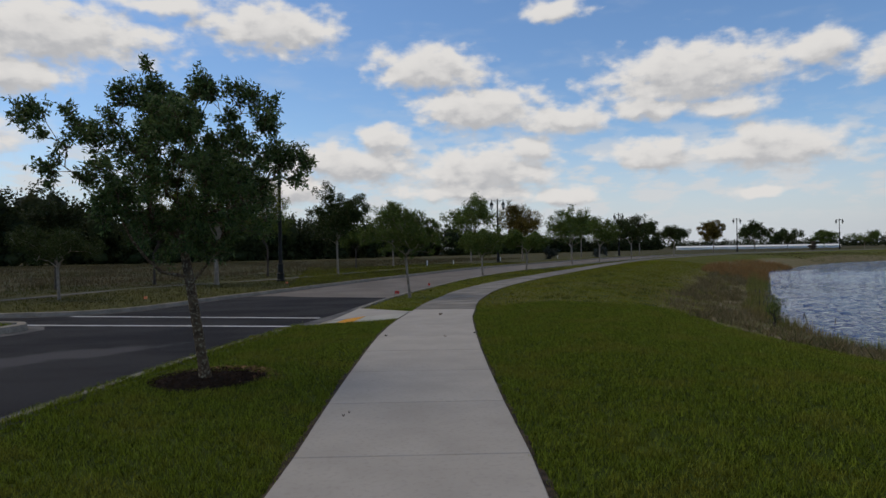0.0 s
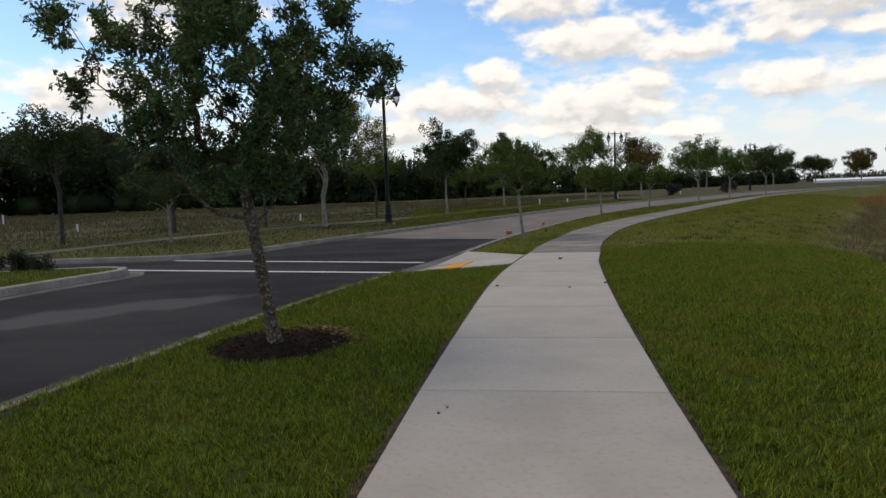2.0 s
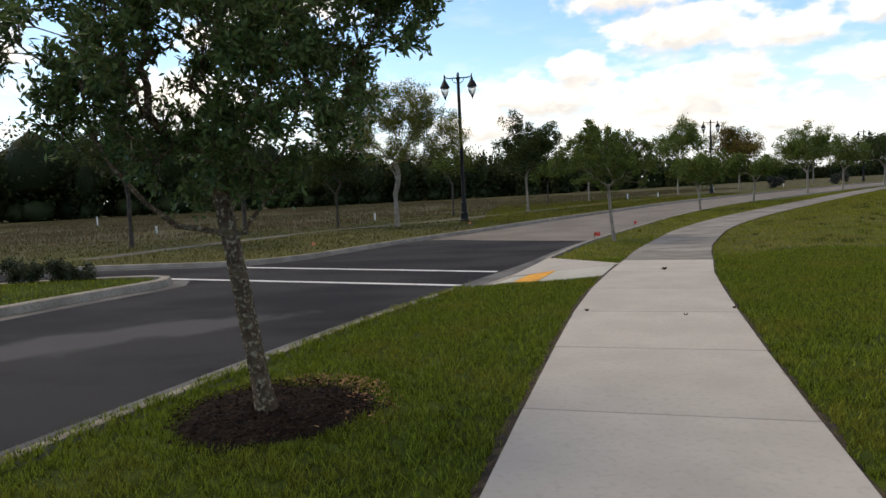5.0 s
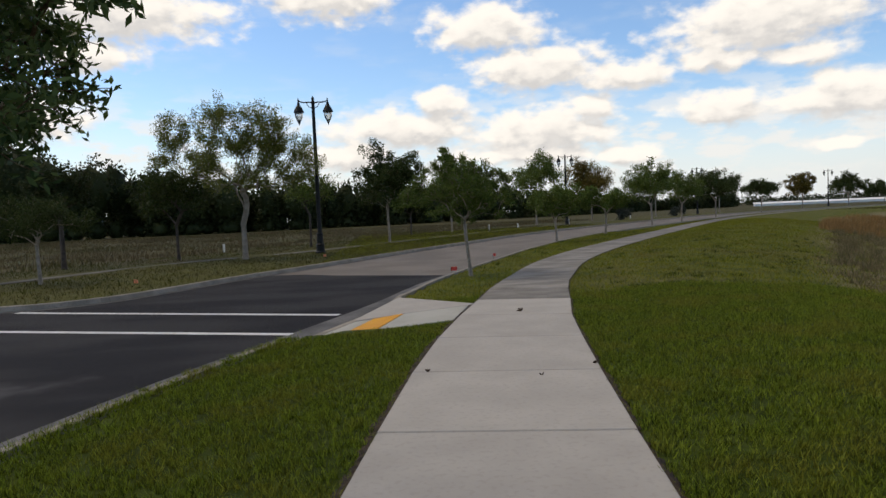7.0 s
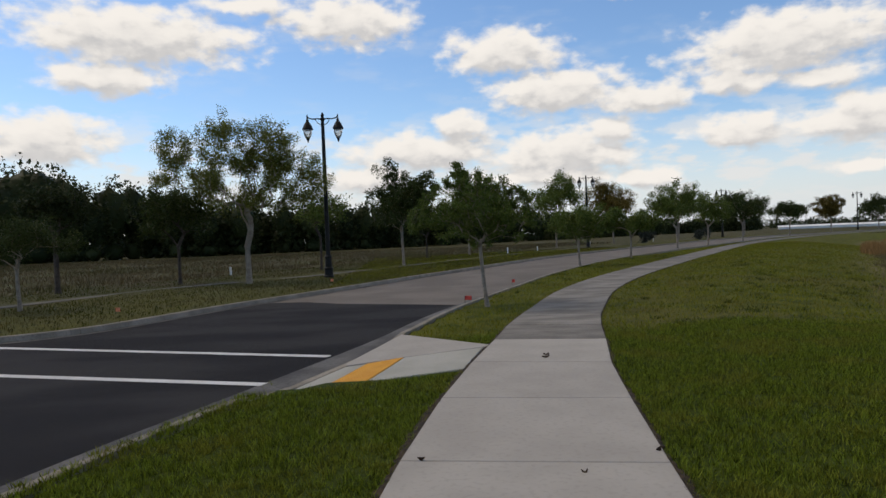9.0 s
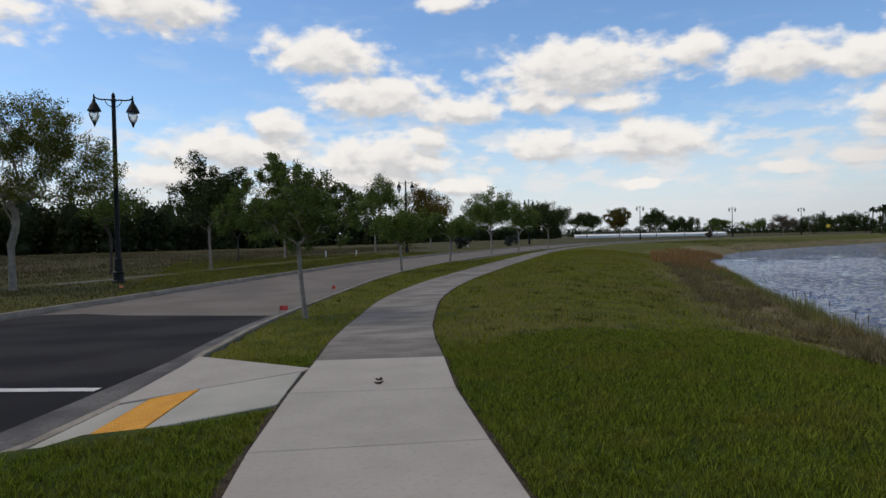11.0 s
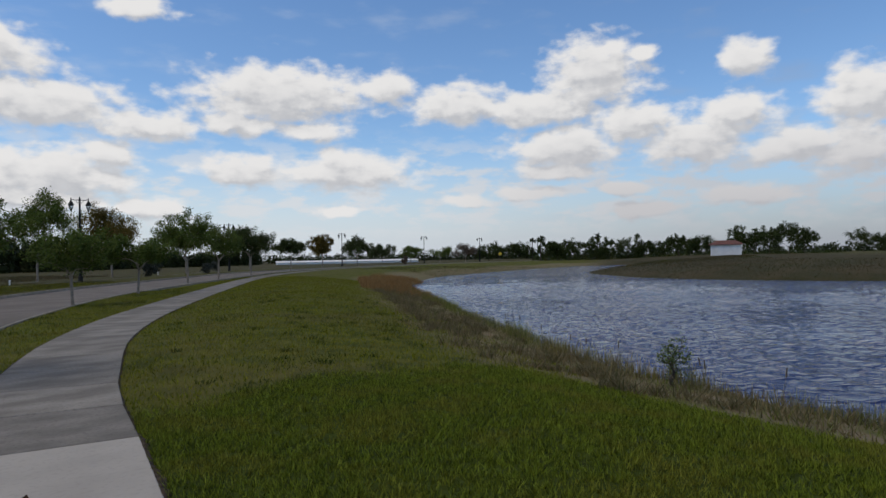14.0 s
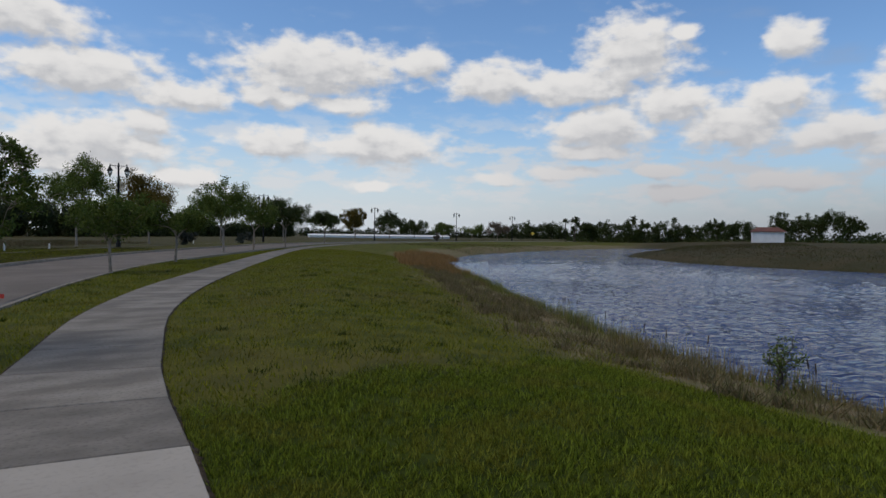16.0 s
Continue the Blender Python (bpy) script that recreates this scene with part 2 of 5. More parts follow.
def ground_material():
    """Lawn, dry field and rough bank, blended by the zone stored on the ground's points."""
    m = bpy.data.materials.new("ground_cover")
    m.use_nodes = True
    N, L = m.node_tree.nodes, m.node_tree.links
    b = N["Principled BSDF"]
    b.inputs["Roughness"].default_value, b.inputs["Specular IOR Level"].default_value = 0.95, 0.15
    co = N.new("ShaderNodeTexCoord").outputs["Object"]
    at = N.new("ShaderNodeAttribute")
    at.attribute_name = "zone"
    sep = N.new("ShaderNodeSeparateColor")
    L.new(at.outputs["Color"], sep.inputs[0])

    def noise_at(s, d=5.0):
        n = N.new("ShaderNodeTexNoise")
        n.inputs["Scale"].default_value, n.inputs["Detail"].default_value = s, d
        L.new(co, n.inputs["Vector"])
        return n.outputs["Fac"]
    wide, mid, fine = noise_at(0.22), noise_at(1.7), noise_at(34.0, 3.0)
    sod = mixed(N, L, step_range(N, L, mid, 0.35, 0.68), (0.034, 0.052, 0.005), (0.066, 0.092, 0.009))
    lawn = mixed(N, L, step_range(N, L, mid, 0.36, 0.62), (0.064, 0.080, 0.006), (0.126, 0.130, 0.012))
    lawn = mixed(N, L, step_range(N, L, wide, 0.46, 0.66, 0.0, 0.5), lawn, (0.125, 0.105, 0.034))
    field = mixed(N, L, step_range(N, L, mid, 0.3, 0.65), (0.105, 0.082, 0.043), (0.062, 0.056, 0.024))
    field = mixed(N, L, step_range(N, L, wide, 0.46, 0.62, 0.0, 0.75), field, (0.070, 0.074, 0.024))
    bank = mixed(N, L, step_range(N, L, mid, 0.35, 0.65), (0.250, 0.198, 0.130), (0.145, 0.145, 0.052))
    c = mixed(N, L, sep.outputs[2], lawn, sod)
    c = mixed(N, L, sep.outputs[0], c, field)
    c = mixed(N, L, sep.outputs[1], c, bank)
    c = mixed(N, L, at.outputs["Alpha"], c, mixed(N, L, step_range(N, L, wide, 0.4, 0.62), (0.046, 0.043, 0.018), (0.070, 0.056, 0.028)))
    c = mixed(N, L, step_range(N, L, fine, 0.4, 0.75, 0.0, 0.5), c, (0.030, 0.036, 0.010))
    L.new(c, b.inputs["Base Color"])
    bn = N.new("ShaderNodeBump")
    bn.inputs["Strength"].default_value, bn.inputs["Distance"].default_value = 0.7, 0.05
    L.new(fine, bn.inputs["Height"]), L.new(bn.outputs[0], b.inputs["Normal"])
    return m


def water_material():
    m = bpy.data.materials.new("pond_water")
    m.use_nodes = True
    N, L = m.node_tree.nodes, m.node_tree.links
    b = N["Principled BSDF"]
    b.inputs["Base Color"].default_value = (0.024, 0.042, 0.130, 1)
    b.inputs["Roughness"].default_value, b.inputs["IOR"].default_value, b.inputs["Specular IOR Level"].default_value = 0.05, 1.333, 0.24
    co = N.new("ShaderNodeTexCoord").outputs["Object"]
    turned = N.new("ShaderNodeMapping")
    turned.inputs["Scale"].default_value = (1.9, 0.62, 1.0)
    swung = N.new("ShaderNodeMapping")
    swung.inputs["Rotation"].default_value = (0, 0, radians(-36))
    L.new(co, swung.inputs["Vector"])
    L.new(swung.outputs[0], turned.inputs["Vector"])
    ripple, chop, fine = N.new("ShaderNodeTexNoise"), N.new("ShaderNodeTexNoise"), N.new("ShaderNodeTexNoise")
    for n, s, d, src in ((ripple, 1.9, 3.0, turned.outputs[0]), (chop, 0.12, 2.0, co), (fine, 4.2, 3.0, turned.outputs[0])):
        n.inputs["Scale"].default_value, n.inputs["Detail"].default_value = s, d
        L.new(src, n.inputs["Vector"])
    bn = N.new("ShaderNodeBump")
    bn.inputs["Strength"].default_value, bn.inputs["Distance"].default_value = 1.0, 0.18
    waves = fmath(N, L, "MULTIPLY_ADD", fine.outputs["Fac"], 0.34, ripple.outputs["Fac"])
    L.new(fmath(N, L, "MULTIPLY", waves, step_range(N, L, chop.outputs["Fac"], 0.3, 0.65, 0.55, 1.1)), bn.inputs["Height"])
    L.new(bn.outputs[0], b.inputs["Normal"])
    return m


GROUND, WATER = ground_material(), water_material()
ASPHALT = material("fresh_asphalt", [(0.0155, 0.0145, 0.0165), (0.034, 0.0325, 0.0335), (0.022, 0.021, 0.023)], 0.36, 140, 0.88, 0.5, fine_amount=0.4, spec=0.12, stretch=(12, 0.7, 1.5), sharp=0.10)


def dry_streak(m, centre, turn, long, wide, colour):
    """A pale dried-water streak with a ragged outline on the asphalt."""
    N, L = m.node_tree.nodes, m.node_tree.links
    b = N["Principled BSDF"]
    below = b.inputs["Base Color"].links[0].from_socket
    co = N.new("ShaderNodeTexCoord").outputs["Object"]
    laid = N.new("ShaderNodeMapping")
    laid.vector_type = "TEXTURE"
    laid.inputs["Location"].default_value, laid.inputs["Rotation"].default_value, laid.inputs["Scale"].default_value = (*centre, -0.15), (0, 0, radians(turn)), (long, wide, 1.0)
    L.new(co, laid.inputs["Vector"])
    rag = N.new("ShaderNodeTexNoise")
    rag.inputs["Scale"].default_value, rag.inputs["Detail"].default_value = 1.1, 5.0
    L.new(co, rag.inputs["Vector"])
    reach = fmath(N, L, "ADD", vmath(N, L, "LENGTH", laid.outputs[0]), fmath(N, L, "MULTIPLY_ADD", rag.outputs["Fac"], 1.6, -0.8))
    L.new(mixed(N, L, step_range(N, L, reach, 1.05, 0.55, 0.0, 0.75), below, colour), b.inputs["Base Color"])


dry_streak(ASPHALT, (-4.3, 7.8), 34, 2.6, 0.75, (0.088, 0.084, 0.088))
dry_streak(ASPHALT, (-7.0, 5.2), 40, 1.6, 0.5, (0.075, 0.072, 0.075))
OLD_ROAD = material("worn_asphalt", [(0.150, 0.130, 0.113), (0.20, 0.176, 0.156), (0.09, 0.08, 0.07)], 0.5, 90, 0.9, 0.4)
CONCRETE = material("new_concrete", [(0.378, 0.352, 0.320), (0.440, 0.412, 0.376), (0.30, 0.277, 0.248)], 1.7, 22, 0.88, 0.10, piece=0.05, fine_amount=0.32, sharp=0.24)
OLD_CONCRETE = material("weathered_concrete", [(0.150, 0.138, 0.124), (0.270, 0.252, 0.228), (0.100, 0.092, 0.082)], 1.3, 26, 0.92, 0.2, piece=0.16, fine_amount=0.45, stretch=(20, 0.9, 1.5), sharp=0.2)
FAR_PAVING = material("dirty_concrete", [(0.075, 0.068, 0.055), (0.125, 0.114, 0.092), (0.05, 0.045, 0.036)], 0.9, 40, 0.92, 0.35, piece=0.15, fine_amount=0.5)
RAMP_CONCRETE = material("ramp_concrete", [(0.37, 0.365, 0.325), (0.44, 0.43, 0.39), (0.31, 0.30, 0.265)], 1.2, 60, 0.9, 0.25)
KERB = material("kerb_concrete", [(0.235, 0.215, 0.180), (0.330, 0.300, 0.255), (0.13, 0.117, 0.095)], 2.4, 26, 0.9, 0.35, piece=0.04, spec=0.2)
GUTTER = material("stained_gutter", [(0.085, 0.083, 0.085), (0.170, 0.165, 0.162), (0.055, 0.053, 0.053)], 1.1, 25, 0.9, 0.35, piece=0.10, spec=0.2)
YELLOW = material("detectable_paving", [(0.66, 0.30, 0.018), (0.74, 0.36, 0.03), (0.5, 0.22, 0.02)], 3.0, 60, 0.7, 0.2, fine_amount=0.3)
PAINT = material("road_paint", [(0.72, 0.72, 0.72), (0.60, 0.60, 0.60), (0.32, 0.32, 0.33)], 2.0, 70, 0.7, 0.2, fine_amount=0.5)
SOIL = material("mulch", [(0.012, 0.008, 0.006), (0.024, 0.016, 0.011), (0.05, 0.032, 0.02)], 7, 60, 0.95, 0.9, bump_distance=0.03, spec=0.08)
EDGE_SOIL = material("edge_soil", [(0.020, 0.013, 0.008), (0.062, 0.042, 0.024)], 14, 90, 0.95, 0.8)
CHIP = material("bark_chip", [(0.018, 0.011, 0.008), (0.045, 0.027, 0.017)], 9, 60, 0.9, 0.4, island=0.6, spec=0.08)
DRY_LEAF = material("dry_leaf", [(0.20, 0.100, 0.040), (0.30, 0.165, 0.068)], 9, 60, 0.8, 0.2, island=0.5)
BARK = material("oak_bark", [(0.085, 0.056, 0.036), (0.160, 0.112, 0.070), (0.43, 0.37, 0.25)], 11, 34, 0.95, 1.0, bump_distance=0.06, fine_amount=0.75, spec=0.15)
PALE_BARK = material("pale_bark", [(0.240, 0.195, 0.150), (0.340, 0.285, 0.225), (0.13, 0.105, 0.08)], 5, 24, 0.95, 0.7, bump_distance=0.02)
DARK_BARK = material("dark_bark", [(0.05, 0.04, 0.032), (0.09, 0.07, 0.055)], 6, 30, 0.95, 0.7)
LAMP_METAL = material("black_enamel", [(0.006, 0.0065, 0.007), (0.012, 0.0125, 0.013)], 3, 60, 0.5, 0.1, spec=0.25)
WHITE_WALL = material("white_render", [(0.72, 0.71, 0.69), (0.80, 0.79, 0.77), (0.62, 0.60, 0.57)], 0.8, 20, 0.9, 0.2)
ROOF_TILE = material("red_roof_tile", [(0.115, 0.052, 0.045), (0.165, 0.078, 0.066), (0.08, 0.04, 0.034)], 1.2, 14, 0.85, 0.4, piece=0.15)
WHITE_SHEET = material("white_sheeting", [(0.86, 0.86, 0.85), (0.92, 0.92, 0.91)], 0.3, 8, 0.7, 0.1)
FLAG_RED = material("red_flag", [(0.60, 0.05, 0.045), (0.70, 0.09, 0.06)], 8, 60, 0.7, 0.1)
SIGN_YELLOW = material("yellow_sign", [(0.70, 0.48, 0.03), (0.76, 0.54, 0.05)], 4, 60, 0.6, 0.1)
FLAG_ORANGE = material("orange_marker", [(0.75, 0.22, 0.10), (0.80, 0.30, 0.16)], 8, 60, 0.7, 0.1)
PIPE = material("white_pipe", [(0.70, 0.69, 0.66), (0.78, 0.77, 0.74)], 6, 60, 0.5, 0.1)
OAK_LEAF = leaf_material("oak_leaf", (0.032, 0.064, 0.020), (0.150, 0.205, 0.066), 0.40)
ELM_LEAF = leaf_material("street_tree_leaf", (0.046, 0.080, 0.015), (0.165, 0.210, 0.045))
THIN_LEAF = leaf_material("thin_tree_leaf", (0.070, 0.095, 0.018), (0.225, 0.230, 0.050))
DARK_LEAF = leaf_material("dark_tree_leaf", (0.022, 0.040, 0.010), (0.075, 0.095, 0.026))
RUST_LEAF = leaf_material("rusty_leaf", (0.075, 0.075, 0.014), (0.19, 0.125, 0.028))
GREY_LEAF = leaf_material("grey_leaf", (0.045, 0.055, 0.045), (0.10, 0.11, 0.09))
BROWN_TWIG = leaf_material("brown_twig_leaf", (0.09, 0.07, 0.05), (0.17, 0.13, 0.10))
WOOD_LEAF = leaf_material("woodland_leaf", (0.020, 0.032, 0.012), (0.058, 0.072, 0.025))
HEDGE_LEAF = leaf_material("hedge_leaf", (0.020, 0.034, 0.014), (0.07, 0.08, 0.045))
SOD_BLADE = leaf_material("sod_blade", (0.013, 0.022, 0.002), (0.300, 0.362, 0.034), 0.6, ((0.34, 0.30, 0.045), 1.1, 0.5))
WEED_BLADE = leaf_material("weed_blade", (0.018, 0.034, 0.005), (0.058, 0.084, 0.012), 0.6)
LAWN_BLADE = leaf_material("lawn_blade", (0.070, 0.086, 0.005), (0.295, 0.295, 0.022), 0.7, ((0.25, 0.195, 0.045), 0.8, 0.6))
VERGE_BLADE = leaf_material("verge_blade", (0.026, 0.031, 0.005), (0.095, 0.096, 0.016), 0.7, ((0.10, 0.074, 0.030), 0.35, 0.8))
REED_BLADE = leaf_material("reed_blade", (0.075, 0.100, 0.016), (0.29, 0.270, 0.075), 0.7, ((0.36, 0.23, 0.09), 0.4, 0.7))
RUST_BLADE = leaf_material("rusty_sedge", (0.16, 0.096, 0.034), (0.38, 0.220, 0.085), 0.7)
SPIT_BLADE = leaf_material("far_bank_sedge", (0.050, 0.045, 0.018), (0.115, 0.090, 0.044), 0.7, ((0.095, 0.112, 0.028), 0.09, 0.8))
DRY_BLADE = leaf_material("dry_bank_stem", (0.150, 0.122, 0.060), (0.460, 0.360, 0.200), 0.8, ((0.22, 0.26, 0.045), 0.55, 0.95))
SCRUB_BLADE = leaf_material("bank_scrub_blade", (0.085, 0.088, 0.030), (0.250, 0.190, 0.105), 0.7)
FIELD_BLADE = leaf_material("dry_field_blade", (0.075, 0.062, 0.030), (0.150, 0.115, 0.062), 0.8, ((0.10, 0.105, 0.03), 0.12, 0.7))


# ---- small builders ----
def part(name, bm, mat, parent=None, label="", smooth=False):
    """Links a bmesh as one mesh object, under parent where one is given."""
    me = bpy.data.meshes.new(name)
    bm.to_mesh(me)
    bm.free()
    return mesh_part(name, me, mat, parent, label, smooth)


def mesh_part(name, me, mat, parent=None, label="", smooth=False):
    me.materials.append(mat)
    if smooth:
        me.polygons.foreach_set("use_smooth", [True] * len(me.polygons))
    ob = new(name, me)
    if parent is not None:
        ob.parent = parent
    if label:
        tagged(ob, label)
    return ob


def arrays_mesh(name, verts, faces):
    """A mesh from numpy arrays of points and of equal-sided faces, made fast."""
    me = bpy.data.meshes.new(name)
    k = faces.shape[1]
    me.vertices.add(len(verts))
    me.vertices.foreach_set("co", np.ascontiguousarray(verts, np.float32).ravel())
    me.loops.add(faces.size)
    me.loops.foreach_set("vertex_index", np.ascontiguousarray(faces, np.int32).ravel())
    me.polygons.add(len(faces))
    me.polygons.foreach_set("loop_start", np.arange(0, faces.size, k, dtype=np.int32))
    me.polygons.foreach_set("loop_total", np.full(len(faces), k, np.int32))
    me.update(calc_edges=True)
    me.validate()
    return me


def holder(name, x, y, z, turn=0.0, size=1.0):
    e = new(name)
    e.empty_display_size = 0.2
    e.matrix_basis = pose(x, y, z, 0, 0, turn) @ Matrix.Scale(size, 4)
    return e


def spline(points, step):
    """Evenly spaced points along a smooth curve through the given ones."""
    p = np.array(points, float)
    p = np.vstack([2 * p[0] - p[1], p, 2 * p[-1] - p[-2]])
    out = []
    for a, b, c, d in zip(p[:-3], p[1:-2], p[2:-1], p[3:]):
        t = np.linspace(0, 1, 40, endpoint=False)[:, None]
        out.append(0.5 * (2 * b + (c - a) * t + (2 * a - 5 * b + 4 * c - d) * t**2 + (3 * b - a - 3 * c + d) * t**3))
    q = np.vstack(out + [p[-2:-1]])
    s = np.concatenate([[0], np.cumsum(np.linalg.norm(np.diff(q, axis=0), axis=1))])
    want = np.arange(0, s[-1], step)
    return np.stack([np.interp(want, s, q[:, i]) for i in range(q.shape[1])], 1)


def normals(line):
    """Unit normals to the left of a line."""
    d = np.gradient(line, axis=0)
    d /= np.linalg.norm(d, axis=1)[:, None]
    return np.stack([-d[:, 1], d[:, 0]], 1)


def away(pts, poly, closed=True):
    """Distance of points to a polygon's outline, negative inside it."""
    best, inside = np.full(len(pts), 1e18), np.zeros(len(pts), bool)
    x, y = pts[:, 0], pts[:, 1]
    ends = np.roll(poly, -1, 0) if closed else poly[1:]
    for (ax, ay), (bx, by) in zip(poly, ends):
        ex, ey = bx - ax, by - ay
        t = np.clip(((x - ax) * ex + (y - ay) * ey) / (ex * ex + ey * ey + 1e-12), 0, 1)
        best = np.minimum(best, (x - ax - t * ex) ** 2 + (y - ay - t * ey) ** 2)
        if closed:
            cross = (ay > y) != (by > y)
            inside ^= cross & (x < ax + (y - ay) * ex / (ey if abs(ey) > 1e-12 else 1e-12))
    d = np.sqrt(best)
    return np.where(inside, -d, d) if closed else d


def smooth01(v, lo, hi):
    t = np.clip((v - lo) / (hi - lo), 0, 1)
    return t * t * (3 - 2 * t)


# ---- plan ----
NEAR_KERB = spline([(-8.0, -30), (-5.2, -12), (-3.5, -2), (-2.4, 2.8), (-1.85, 4.7), (-1.15, 7.0), (-0.45, 9.0), (0.2, 10.6), (1.62, 14.2), (2.45, 16.8), (3.4, 19.3),
                    (5.4, 24.0), (7.6, 29.0), (11.4, 36.3), (15.9, 43.3), (24.4, 54.5), (37, 70), (56.5, 91.0), (93, 113.5), (124.5, 121.5), (170, 127), (240, 128)], 0.5)
FAR_KERB = spline([(-60, -22), (-44, -6), (-34, 5), (-25, 12), (-17, 15.7), (-12, 16.7), (-8.5, 16.6), (-6.6, 16.5), (-5.3, 17.3), (-4.5, 18.7), (-3.3, 21.5), (-1.3, 25.3), (1.6, 31.0), (4.8, 36.8),
                   (12.0, 49.5), (21.0, 62.0), (32.0, 75.5), (52, 97), (91, 120.5), (123.5, 128.5), (170, 134), (240, 135)], 0.5)
ROAD = np.vstack([NEAR_KERB, FAR_KERB[::-1]])
MEDIAN = spline([(-13, -14), (-11, -4), (-9.6, 2), (-8.6, 6), (-7.7, 9.3), (-6.9, 11.6), (-6.5, 12.6), (-6.75, 13.2), (-7.6, 13.35), (-10, 13.0), (-14, 11.6), (-19, 8.2), (-25, 2.5), (-31, -5), (-38, -16)], 0.5)
WALK_LINE = spline([(-2.6, -20), (-0.9, -10), (0.15, -5), (1.15, 0.0), (1.54, 2.4), (1.87, 4.35), (2.2, 6.2), (2.53, 7.95), (2.85, 9.45), (3.22, 11.0), (3.72, 12.73), (4.3, 14.8), (5.08, 17.0), (6.62, 20.9),
                    (9.2, 25.8), (12.8, 31.6), (18.4, 40.2), (31, 58.7), (44, 74.5), (62, 90.5), (95, 109), (126, 117.5), (170, 123), (240, 124)], 0.5)
FAR_WALK = spline([(-40, 6), (-28, 13.5), (-19, 18), (-14.5, 18.2), (-12.3, 19.2), (-11.6, 21.6), (-9.6, 26.5), (-7.0, 31.2), (-3.2, 35.2), (0.8, 41.5), (6.5, 51.5), (15, 64), (26, 78), (46, 99.5)], 0.5)
POND = spline([(40, -120), (18, -60), (12.4, -20), (12.1, -4), (12.5, 4), (13.0, 8.6), (13.35, 10.5), (14.0, 12.9), (15.0, 15), (16.4, 17), (18.4, 19.4), (20.2, 22.1), (23.8, 27.3), (31.7, 38.0), (39.5, 48.2), (44.6, 52.2),
               (62, 66), (97, 79), (122, 85), (134, 80.3), (112, 69), (79.5, 55.6), (66, 43), (60.5, 33), (60, 22), (63, 8), (72, -18), (90, -70), (110, -120)], 1.0)
WATER_Z = -0.9
RAMP = np.array([(0.0, 10.25), (2.35, 10.95), (2.85, 12.65), (1.5, 14.3)])
RAMP_BED = np.array([(0.12, 10.72), (1.2, 11.0), (2.28, 11.2), (2.78, 12.5), (1.5, 14.2)])


def steps(*spans):
    """Grid lines from spans (end, spacing), starting at the first value."""
    out = [spans[0]]
    for end, gap in spans[1:]:
        n = max(1, round((end - out[-1]) / gap))
        out += list(np.linspace(out[-1], end, n + 1)[1:])
    return np.array(out)


def thinned(line):
    """The line with fewer points where it is far off."""
    far = np.linalg.norm(line - (2, 20), axis=1) > 60
    return line[~far | (np.arange(len(line)) % 8 == 0)]


GX = steps(-3000, (-900, 300), (-300, 60), (-120, 12), (-40, 2.5), (-14, 0.8), (16, 0.25), (70, 0.7), (140, 2.2), (320, 10), (900, 60), (3000, 300))
GY = steps(-3000, (-900, 300), (-200, 60), (-40, 12), (-8, 2.0), (46, 0.25), (110, 0.7), (150, 2.2), (320, 10), (900, 60), (3000, 300))
GRID = np.stack([a.ravel() for a in np.meshgrid(GX, GY)], 1)
D_SHORE, D_MEDIAN = away(GRID, POND[::2]), away(GRID, MEDIAN)
D_ROAD = np.maximum(away(GRID, np.vstack([thinned(NEAR_KERB), thinned(FAR_KERB)[::-1]])), -D_MEDIAN)
D_WALK, D_FAR = away(GRID, thinned(WALK_LINE), closed=False), away(GRID, thinned(FAR_KERB), closed=False)
BEYOND = (GRID[:, 1] - np.interp(GRID[:, 0], FAR_KERB[:, 0], FAR_KERB[:, 1])) > 0
POND_SIDE = GRID[:, 0] > np.interp(GRID[:, 1], WALK_LINE[:, 1], WALK_LINE[:, 0])


def sample(values, pts):
    """Values of the grid at any points, blended between its lines."""
    v = values.reshape(len(GY), len(GX))
    i = np.clip(np.searchsorted(GX, pts[:, 0]) - 1, 0, len(GX) - 2)
    j = np.clip(np.searchsorted(GY, pts[:, 1]) - 1, 0, len(GY) - 2)
    u = np.clip((pts[:, 0] - GX[i]) / (GX[i + 1] - GX[i]), 0, 1)
    w = np.clip((pts[:, 1] - GY[j]) / (GY[j + 1] - GY[j]), 0, 1)
    return (v[j, i] * (1 - u) + v[j, i + 1] * u) * (1 - w) + (v[j + 1, i] * (1 - u) + v[j + 1, i + 1] * u) * w


